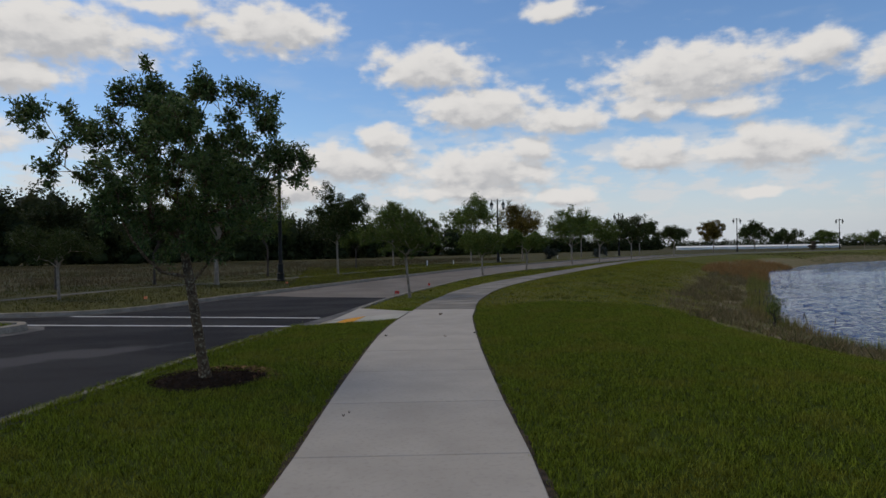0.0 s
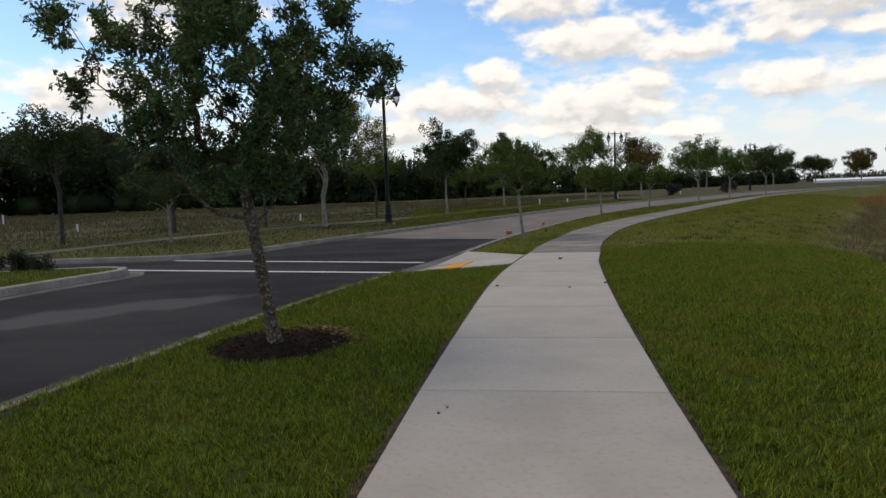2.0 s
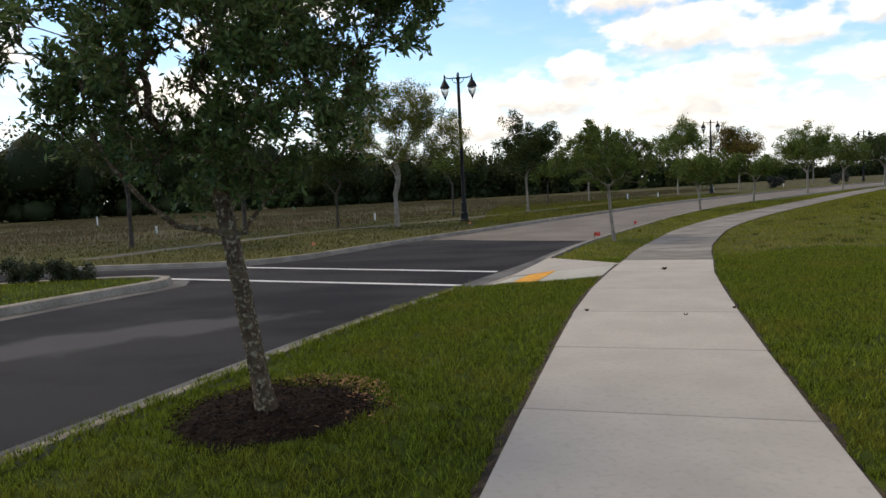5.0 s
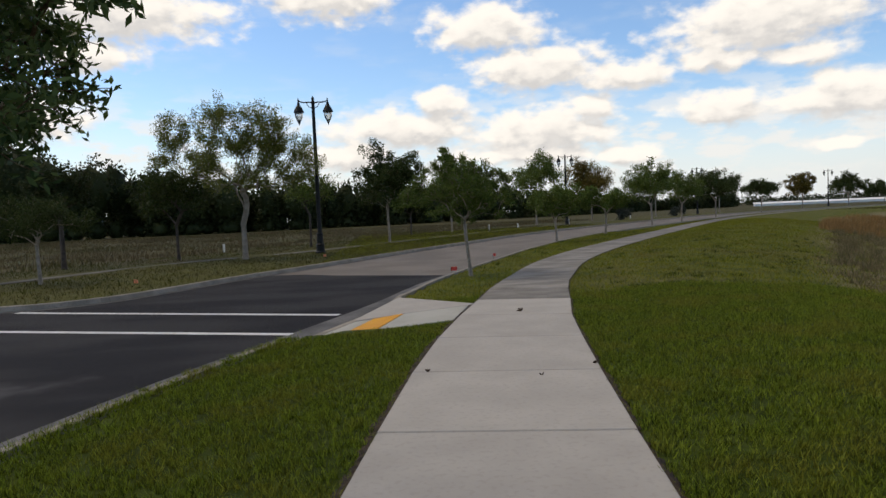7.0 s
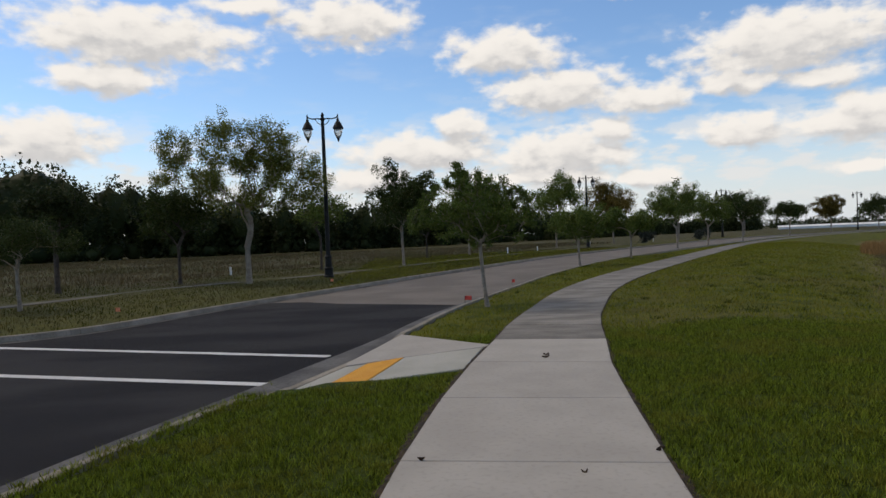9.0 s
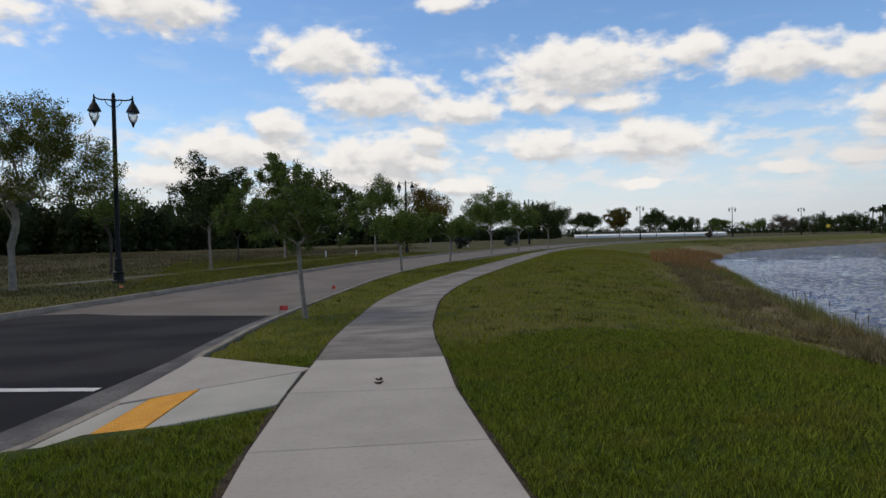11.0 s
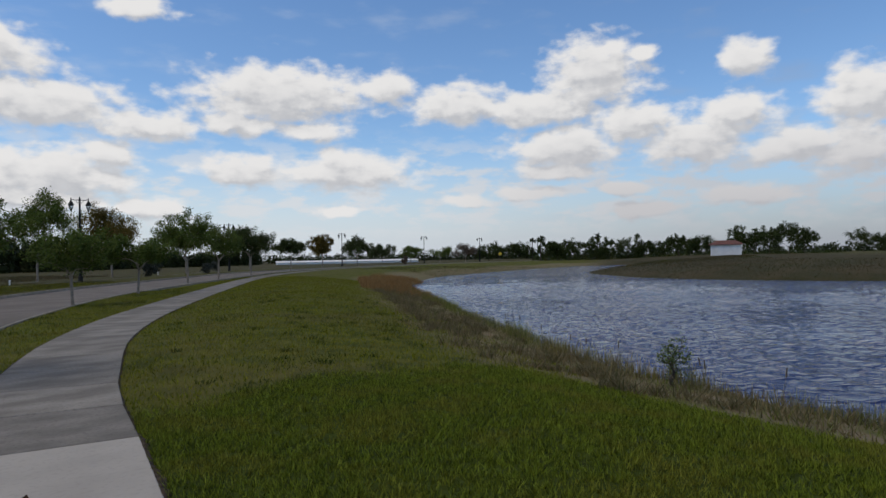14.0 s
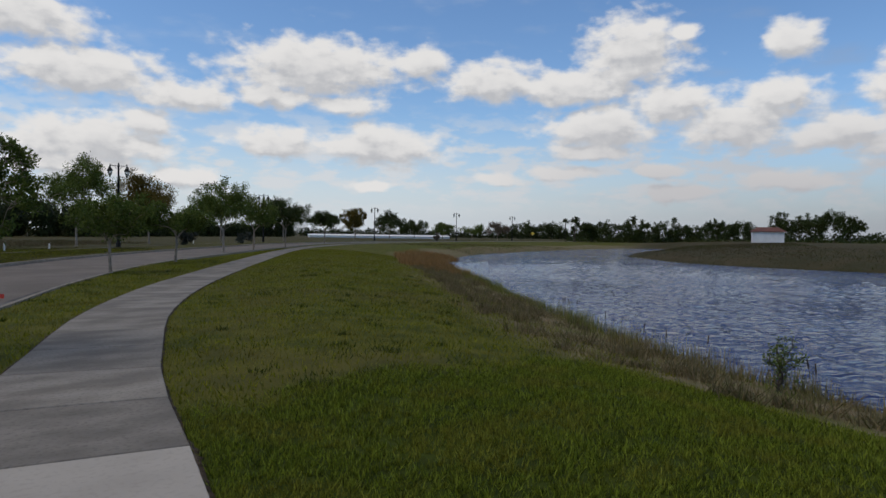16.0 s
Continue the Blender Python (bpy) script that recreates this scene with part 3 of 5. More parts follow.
def ground_heights():
    x, y = GRID[:, 0], GRID[:, 1]
    z = np.full(len(GRID), -0.03)
    z += 0.14 * smooth01(D_WALK, 1.1, 4.0) * smooth01(D_SHORE, 1.0, 5.0) * (1 - smooth01(D_WALK, 8, 30)) * POND_SIDE
    z += 0.88 * smooth01(D_SHORE, 2, 24) * smooth01(0.55 * x - y + 20, 0, 40) * smooth01(x, 60, 95)
    z += 0.10 * smooth01(-D_MEDIAN, 0.3, 1.2)
    und = np.sin(x * 0.9 + 1.3 * np.sin(y * 0.37)) * np.sin(y * 0.8 + np.sin(x * 0.5)) * 0.02
    z += und * smooth01(D_WALK, 1.2, 3.0) * smooth01(D_ROAD, 0.3, 2.0)
    # the bank: a shallow slope from the water, rounding over into the lawn
    d = D_SHORE + 0.25 * np.sin(x * 0.21 + y * 0.33)
    rise = np.interp(d, [0, 0.3, 1.2, 2.2, 3.2, 4.0, 4.8, 5.8, 7.0, 8.5], [0, 0.10, 0.27, 0.44, 0.60, 0.71, 0.80, 0.89, 0.96, 1.0])
    z = np.where(D_SHORE < 9, WATER_Z + (z - WATER_Z) * rise, z)
    z = np.where(D_SHORE < 0, WATER_Z + np.maximum(D_SHORE * 0.35, -1.3), z)
    coarse = np.where((np.abs(x - 1) < 15.5) & (y > -8) & (y < 46), 0.0, 0.5)
    z = np.where(D_ROAD < coarse, np.minimum(z, -0.03 - 1.5 * np.clip(coarse - D_ROAD, 0, 0.3)), z)
    ramp = away(GRID, RAMP_BED)
    return np.where(ramp < 0.12, np.minimum(z, -0.03 - 1.2 * np.clip(0.12 - ramp, 0, 0.3)), z)


def sod_zone(pts):
    """1 on the fresh dense lawn, 0 on the older thin one."""
    x, y = pts[:, 0], pts[:, 1]
    line = 13.45 - 0.12 * np.clip(x - 6, 0, 10) + 0.22 * np.sin(x * 2.1) + 0.14 * np.sin(x * 5.3 + 1)
    med = sample(D_MEDIAN, pts)
    return (1 - smooth01(y, line - 0.35, line + 0.75)) * (x > -4) * (1 - smooth01(sample(D_SHORE, pts), 3.6, 3.0)) * (med > 0) + (med < 0)


HEIGHTS = ground_heights()


def height(pts):
    """Height of the ground."""
    return sample(HEIGHTS, pts)


def build_ground():
    nx, ny = len(GX), len(GY)
    i = np.arange(nx * ny).reshape(ny, nx)
    faces = np.stack([i[:-1, :-1].ravel(), i[:-1, 1:].ravel(), i[1:, 1:].ravel(), i[1:, :-1].ravel()], 1)
    me = arrays_mesh("ground", np.column_stack([GRID, HEIGHTS]), faces)
    wob = np.sin(GRID[:, 0] * 0.31 + 2 * np.sin(GRID[:, 1] * 0.11)) * 2.0
    zone = np.ones((len(GRID), 4), np.float32)
    zone[:, 0] = np.maximum((0.55 + 0.45 * smooth01(D_FAR + wob, 2, 15)) * BEYOND * 0.95, 0.55 * smooth01(GRID[:, 0], 52, 60) * smooth01(0.55 * GRID[:, 0] - GRID[:, 1] + 20, 0, 20))
    across = smooth01(GRID[:, 0], 52, 60) * smooth01(0.55 * GRID[:, 0] - GRID[:, 1] + 20, 0, 12)
    zone[:, 3] = 0.92 * across * (1 - smooth01(D_SHORE + 2 * wob, 26, 55))
    zone[:, 1] = np.maximum(1 - smooth01(D_SHORE + 0.3 * wob - 1.2 * smooth01(GRID[:, 1], 18, 34), 2.3, 3.7), 0.9 * across * (1 - smooth01(D_SHORE + 2 * wob, 22, 46)))
    zone[:, 2] = sod_zone(GRID)
    a = me.attributes.new("zone", "FLOAT_COLOR", "POINT")
    a.data.foreach_set("color", zone.ravel())
    return tagged(mesh_part("ground", me, GROUND, smooth=True), "mown green lawn, dry tan field and rough pond bank", "ground", kind="structure")


build_ground()

# ---- pond ----
def build_water():
    """One sheet of water: wind ripples as geometry where it lies near, coarser far off."""
    rng = np.random.default_rng(88)
    wx = steps(4, (10, 3), (42, 0.135), (70, 0.55), (150, 8))
    wy = steps(-130, (0, 10), (44, 0.135), (70, 0.55), (100, 6))
    x, y = [a.ravel() for a in np.meshgrid(wx, wy)]
    z = np.zeros(len(x))
    for _ in range(40):
        wave = 0.29 * 3.6 ** rng.uniform(0, 1)
        a = radians(-52) + rng.normal(0, 0.5)
        k = 2 * np.pi / wave
        z += wave * 0.0052 * np.sin(k * (x * math.cos(a) + y * math.sin(a)) + rng.uniform(0, 6.28))
    z *= 0.75 + 0.35 * np.sin(x * 0.23 + 1.5 * np.sin(y * 0.17)) * np.sin(y * 0.19 + x * 0.07)
    z *= (1 - smooth01(x, 44, 66)) * (1 - smooth01(y, 46, 66)) * smooth01(y, -2, 2) * smooth01(x, 9, 11)
    nx, ny = len(wx), len(wy)
    i = np.arange(nx * ny).reshape(ny, nx)
    faces = np.stack([i[:-1, :-1].ravel(), i[:-1, 1:].ravel(), i[1:, 1:].ravel(), i[1:, :-1].ravel()], 1)
    me = arrays_mesh("water", np.column_stack([x, y, z + WATER_Z]), faces)
    return tagged(mesh_part("water", me, WATER, smooth=True), "rippled blue-grey pond water", "water", kind="structure")


build_water()


# ---- road, kerbs, pavements ----
def flat(name, outline, z, mat, **tags):
    bm = bmesh.new()
    bm.faces.new([bm.verts.new((x, y, z)) for x, y in outline])
    bmesh.ops.triangulate(bm, faces=bm.faces[:])
    ob = part(name, bm, mat)
    for p in ob.data.polygons:
        if p.normal.z < 0:
            p.flip()
    return tagged(ob, **tags)


def slice_line(line, y0, y1):
    return line[(line[:, 1] >= y0) & (line[:, 1] <= y1)]


SEAM_NEAR, SEAM_FAR = 19.9, 23.0
fresh = np.vstack([slice_line(NEAR_KERB, -30, SEAM_NEAR), [(-0.2, 21.6), (-1.2, 22.5)], FAR_KERB[(FAR_KERB[:, 1] <= SEAM_FAR) & (FAR_KERB[:, 0] < 5)][::-1]])
worn = np.vstack([slice_line(NEAR_KERB, SEAM_NEAR - 0.5, 999), FAR_KERB[(FAR_KERB[:, 1] > SEAM_FAR - 0.5) & (FAR_KERB[:, 0] > -5)][::-1], [(-1.2, 22.5), (-0.2, 21.6)]])
flat("road", fresh, -0.15, ASPHALT, label="fresh dark asphalt junction with worn grey streaks", category="road", kind="structure")
flat("road_worn", worn, -0.158, OLD_ROAD, label="older pale grey-brown road surface", category="road", kind="structure")


def ribbon(a, b, w0, z=-0.146):
    """A painted line from a to b."""
    a, b = np.array(a), np.array(b)
    n = np.linspace(0, 1, 24)[:, None]
    c = a + (b - a) * n
    d = (b - a) / np.linalg.norm(b - a)
    side = np.array([-d[1], d[0]]) * w0 / 2
    bm = bmesh.new()
    l = [bm.verts.new((*(p + side * random.uniform(0.93, 1.05)), z)) for p in c]
    r = [bm.verts.new((*(p - side * random.uniform(0.93, 1.05)), z)) for p in c]
    for i in range(len(c) - 1):
        bm.faces.new((r[i], r[i + 1], l[i + 1], l[i]))
    return tagged(part("crosswalk_line", bm, PAINT), "white painted crosswalk line on dark asphalt", "road marking", "crosswalk lines", "structure")


ribbon((-6.5, 16.1), (0.5, 13.15), 0.17)
ribbon((-7.1, 14.05), (-0.08, 11.4), 0.17)


def sweep_piece(line, n, profile, drop=None):
    """A bar of the given cross-section (offset to the left, height) along a line, closed at both ends."""
    bm = bmesh.new()
    rows = []
    for i, (p, q) in enumerate(zip(line, n)):
        k = 1.0 if drop is None else drop[i]
        rows.append([bm.verts.new((p[0] + q[0] * o, p[1] + q[1] * o, (-0.15 + (z + 0.15) * k) if z > -0.15 else z)) for o, z in profile])
    m = len(profile)
    for a, b in zip(rows, rows[1:]):
        for j in range(m):
            bm.faces.new((a[j], b[j], b[(j + 1) % m], a[(j + 1) % m]))
    bm.faces.new(rows[0]), bm.faces.new(rows[-1][::-1])
    bmesh.ops.recalc_face_normals(bm, faces=bm.faces[:])
    return bm


KERB_PROFILE = [(0.0, -0.34), (0.0, -0.008), (0.02, 0.0), (0.08, 0.0), (0.11, -0.012), (0.15, -0.125), (0.16, -0.34)]
GUTTER_PROFILE = [(0.15, -0.34), (0.15, -0.146), (0.60, -0.1488), (0.60, -0.34)]


def kerb_run(name, line, flip, label, drop_at=None, reach=90.0, closed_profile=KERB_PROFILE, unit=6, gutter=GUTTER_PROFILE):
    """A kerb with its gutter, in poured lengths with joints; past reach it is one long piece."""
    root = tagged(new(name), label, "kerb", kind="structure")
    n = normals(line) * (-1 if flip else 1)
    i = 0
    while i < len(line) - 1:
        long = np.linalg.norm(line[i] - (2, 8)) > reach
        j = len(line) - 1 if long and i > len(line) / 2 else min(i + unit, len(line) - 1)
        seg, sn = line[i:j + 1].copy(), n[i:j + 1]
        if not long:
            d = seg[-1] - seg[-2]
            seg[-1] = seg[-1] - d / np.linalg.norm(d) * 0.006
        part("kerb_length", sweep_piece(seg, sn, closed_profile, None if drop_at is None else drop_at(seg)), KERB, root)
        part("gutter_length", sweep_piece(seg, sn, gutter), GUTTER, root)
        i = j
    return root


def ramp_drop(seg):
    y = seg[:, 1]
    return 1 - 0.82 * smooth01(y, 10.0, 10.9) * (1 - smooth01(y, 13.5, 14.3))


kerb_run("kerb_near", NEAR_KERB, False, "pale concrete kerb and gutter beside the lawn strip", ramp_drop)
kerb_run("kerb_far", FAR_KERB[50:], True, "pale concrete kerb and gutter along the far verge", closed_profile=[(0.0, -0.34), (0.0, -0.032), (0.02, -0.022), (0.10, -0.022), (0.12, -0.034), (0.15, -0.125), (0.16, -0.34)], gutter=[(0.15, -0.34), (0.15, -0.146), (0.30, -0.1488), (0.30, -0.34)])
kerb_run("kerb_median", MEDIAN, True, "rounded concrete kerb round the planted median", closed_profile=[(0.0, -0.34), (0.0, 0.0), (0.02, 0.01), (0.16, 0.01), (0.2, -0.01), (0.24, -0.13), (0.25, -0.34)])


def slab(name, quad, top, thick, mat, parent, lift=(0, 0, 0, 0)):
    """A four-cornered paving slab with a small chamfer."""
    bm = bmesh.new()
    q = np.array(quad, float)
    c = q.mean(0)
    inn = q + (c - q) / np.linalg.norm(c - q, axis=1)[:, None] * 0.012
    lo = [bm.verts.new((x, y, z - thick)) for (x, y), z in zip(q, top)]
    mid = [bm.verts.new((x, y, z - 0.008)) for (x, y), z in zip(q, top)]
    hi = [bm.verts.new((x, y, z)) for (x, y), z in zip(inn, top)]
    bm.faces.new(hi), bm.faces.new(lo[::-1])
    for a, b in ((lo, mid), (mid, hi)):
        for i in range(len(q)):
            k = (i + 1) % len(q)
            bm.faces.new((a[i], a[k], b[k], b[i]))
    bmesh.ops.recalc_face_normals(bm, faces=bm.faces[:])
    return part(name, bm, mat, parent)


def arc_at(line, s):
    d = np.concatenate([[0], np.cumsum(np.linalg.norm(np.diff(line, axis=0), axis=1))])
    p = np.array([np.interp(s, d, line[:, i]) for i in (0, 1)])
    e = np.array([np.interp(s + 0.05, d, line[:, i]) for i in (0, 1)]) - p
    e /= np.linalg.norm(e)
    return p, np.array([-e[1], e[0]]), d[-1]


def half_width(y):
    """Half the sidewalk's width: it narrows towards the older part."""
    return 0.915 - 0.10 * smooth01(np.asarray(y, float), 8.0, 12.7) - 0.065 * smooth01(np.asarray(y, float), 12.7, 16.5)


def build_sidewalk():
    root = tagged(new("sidewalk"), "pale concrete sidewalk, older and stained further on", "sidewalk", kind="structure")
    d = np.concatenate([[0], np.cumsum(np.linalg.norm(np.diff(WALK_LINE, axis=0), axis=1))])
    seam = d[np.argmin(np.linalg.norm(WALK_LINE - (3.72, 12.73), axis=1))]
    rng = random.Random(4)
    cuts = [seam - 1.768 * k for k in range(14, -1, -1)]
    old = [seam + 1.52 * k for k in range(0, 75)]
    for run, mat in ((cuts, CONCRETE), (old, OLD_CONCRETE)):
        for a, b in zip(run, run[1:]):
            pa, na, _ = arc_at(WALK_LINE, a + 0.008)
            pb, nb, _ = arc_at(WALK_LINE, b - 0.008)
            ha, hb = half_width(pa[1]), half_width(pb[1])
            e = rng.uniform(-0.002, 0.004)
            slab("slab", [pa - na * ha, pb - nb * hb, pb + nb * hb, pa + na * ha], (e, e, e, e), 0.11, mat, root)
    # the rest far off, poured in one
    tail = WALK_LINE[d > old[-1]]
    bm = bmesh.new()
    n = normals(tail)
    l, r = [bm.verts.new((*(p + q * 0.75), 0.0)) for p, q in zip(tail, n)], [bm.verts.new((*(p - q * 0.75), 0.0)) for p, q in zip(tail, n)]
    for i in range(len(tail) - 1):
        bm.faces.new((r[i], r[i + 1], l[i + 1], l[i]))
    part("far_slabs", bm, OLD_CONCRETE, root)
    # bare soil along the edges, ragged
    along = np.arange(0, d[-1], 0.05)
    fine = np.stack([np.interp(along, d, WALK_LINE[:, k]) for k in (0, 1)], 1)
    fine = fine[(fine[:, 1] > -8) & (fine[:, 1] < 32)]
    n = normals(fine)
    for side in (1, -1):
        bm = bmesh.new()
        rows = []
        for k, (p, q) in enumerate(zip(fine, n)):
            w = float(half_width(p[1]))
            ragged = (0.062 if side > 0 else 0.045) + 0.025 * math.sin(k * 0.21 + side) * math.sin(k * 0.083) + rng.uniform(-0.016, 0.016)
            a, b = p + q * side * (w - 0.03 - (rng.uniform(0, 0.012))), p + q * side * (w + ragged * (1.0 if p[1] < 13 else 0.5))
            rows.append((bm.verts.new((*a, -0.012)), bm.verts.new((*(a + (b - a) * 0.6), -0.004 + rng.uniform(-0.008, 0.004))), bm.verts.new((*b, -0.02))))
        for r0, r1 in zip(rows, rows[1:]):
            for a, b, c, e in ((r0[0], r0[1], r1[0], r1[1]), (r0[1], r0[2], r1[1], r1[2])):
                bm.faces.new((a, c, e, b) if side < 0 else (b, e, c, a))
        part("soil_edge", bm, EDGE_SOIL, root, "dark bare soil along the sidewalk edge")
    return root


def build_far_walk():
    root = tagged(new("sidewalk_far"), "grey concrete sidewalk across the road", "sidewalk", kind="structure")
    n = normals(FAR_WALK)
    for i in range(0, len(FAR_WALK) - 4, 3):
        a, b = FAR_WALK[i], FAR_WALK[i + 3]
        e = (b - a) / np.linalg.norm(b - a) * 0.006
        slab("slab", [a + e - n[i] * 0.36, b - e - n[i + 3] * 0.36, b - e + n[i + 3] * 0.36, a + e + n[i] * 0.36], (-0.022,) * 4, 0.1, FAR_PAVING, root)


def build_ramp():
    root = tagged(new("kerb_ramp"), "concrete kerb ramp with a yellow detectable panel", "kerb ramp", kind="structure")
    slab("landing", [(1.19, 10.82), (2.32, 11.0), (2.72, 12.42), (1.62, 12.24)], (-0.055, 0.0, 0.0, -0.055), 0.2, RAMP_CONCRETE, root)
    slab("edge_strip", [(0.12, 10.58), (0.62, 10.72), (1.1, 12.22), (0.72, 12.16)], (-0.135, -0.118, -0.118, -0.135), 0.16, RAMP_CONCRETE, root)
    slab("flare", [(0.76, 12.22), (1.62, 12.27), (2.74, 12.46), (2.84, 12.62), (1.58, 14.12)], (-0.13, -0.055, 0.0, 0.0, -0.01), 0.2, CONCRETE, root)
    slab("side_flare", [(-0.02, 10.1), (0.14, 10.57), (1.18, 10.79), (1.10, 10.6)], (-0.05, -0.13, -0.055, -0.03), 0.16, CONCRETE, root)
    panel = slab("detectable_panel", [(0.63, 10.72), (1.18, 10.82), (1.61, 12.24), (1.12, 12.23)], (-0.11, -0.052, -0.052, -0.11), 0.16, YELLOW, root)
    tagged(panel, "yellow-orange detectable paving panel")
    # rows of small domes, one mesh
    bm = bmesh.new()
    a, b, c, e = [Vector((x, y, z)) for (x, y), z in zip([(0.63, 10.72), (1.18, 10.82), (1.61, 12.24), (1.12, 12.23)], (-0.11, -0.052, -0.052, -0.11))]
    for i in range(8):
        for j in range(20):
            u, v = (i + 0.5) / 8, (j + 0.5) / 20
            p = (a * (1 - u) + b * u) * (1 - v) + (e * (1 - u) + c * u) * v
            top = [bm.verts.new(p + Vector((math.cos(k * 1.047) * 0.009, math.sin(k * 1.047) * 0.009, 0.006))) for k in range(6)]
            low = [bm.verts.new(p + Vector((math.cos(k * 1.047) * 0.016, math.sin(k * 1.047) * 0.016, 0.0))) for k in range(6)]
            bm.faces.new(top)
            for k in range(6):
                bm.faces.new((low[k], low[(k + 1) % 6], top[(k + 1) % 6], top[k]))
    tagged(part("domes", bm, YELLOW, panel), kind="stuff")


build_ramp()
build_far_walk()


# ---- trees ----
def tubes(segments, sides=6):
    """One mesh of tapered limbs from (start, end, radius, radius)."""
    a = np.array([s[0] for s in segments])
    b = np.array([s[1] for s in segments])
    ra, rb = np.array([s[2] for s in segments]), np.array([s[3] for s in segments])
    d = b - a
    d /= np.linalg.norm(d, axis=1)[:, None] + 1e-9
    ref = np.where(np.abs(d[:, 2:3]) > 0.9, [[1.0, 0, 0]], [[0, 0, 1.0]])
    u = np.cross(d, ref)
    u /= np.linalg.norm(u, axis=1)[:, None]
    v = np.cross(d, u)
    th = np.arange(sides) * 2 * np.pi / sides
    ring = u[:, None] * np.cos(th)[None, :, None] + v[:, None] * np.sin(th)[None, :, None]
    ends = (d * np.minimum(ra, rb)[:, None] * 0.5)[:, None]
    lo, hi = a[:, None] - ends + ring * ra[:, None, None], b[:, None] + ends + ring * rb[:, None, None]
    verts = np.concatenate([lo, hi], 1).reshape(-1, 3)
    base = (np.arange(len(a)) * 2 * sides)[:, None]
    k = np.arange(sides)
    f = np.stack([base + k, base + (k + 1) % sides, base + sides + (k + 1) % sides, base + sides + k], -1).reshape(-1, 4)
    return verts, f


def leaves(centres, spread, size, width, rng, droop=0.0):
    """Pointed leaves scattered round the centres."""
    n = len(centres)
    p = centres + np.clip(rng.normal(size=(n, 3)), -1.35, 1.35) * spread
    d = rng.normal(size=(n, 3)) + [0, 0, -droop]
    d /= np.linalg.norm(d, axis=1)[:, None]
    s = rng.normal(size=(n, 3))
    s -= d * (s * d).sum(1)[:, None]
    s /= np.linalg.norm(s, axis=1)[:, None]
    up = np.cross(d, s)
    ln = size * rng.uniform(0.6, 1.25, n)[:, None]
    wd = width * rng.uniform(0.7, 1.2, n)[:, None]
    mid = p + d * ln * 0.5 + up * ln * 0.08
    v = np.stack([p, mid + s * wd * 0.5, p + d * ln, mid - s * wd * 0.5], 1).reshape(-1, 3)
    f = np.arange(n * 4).reshape(-1, 4)
    return v, f


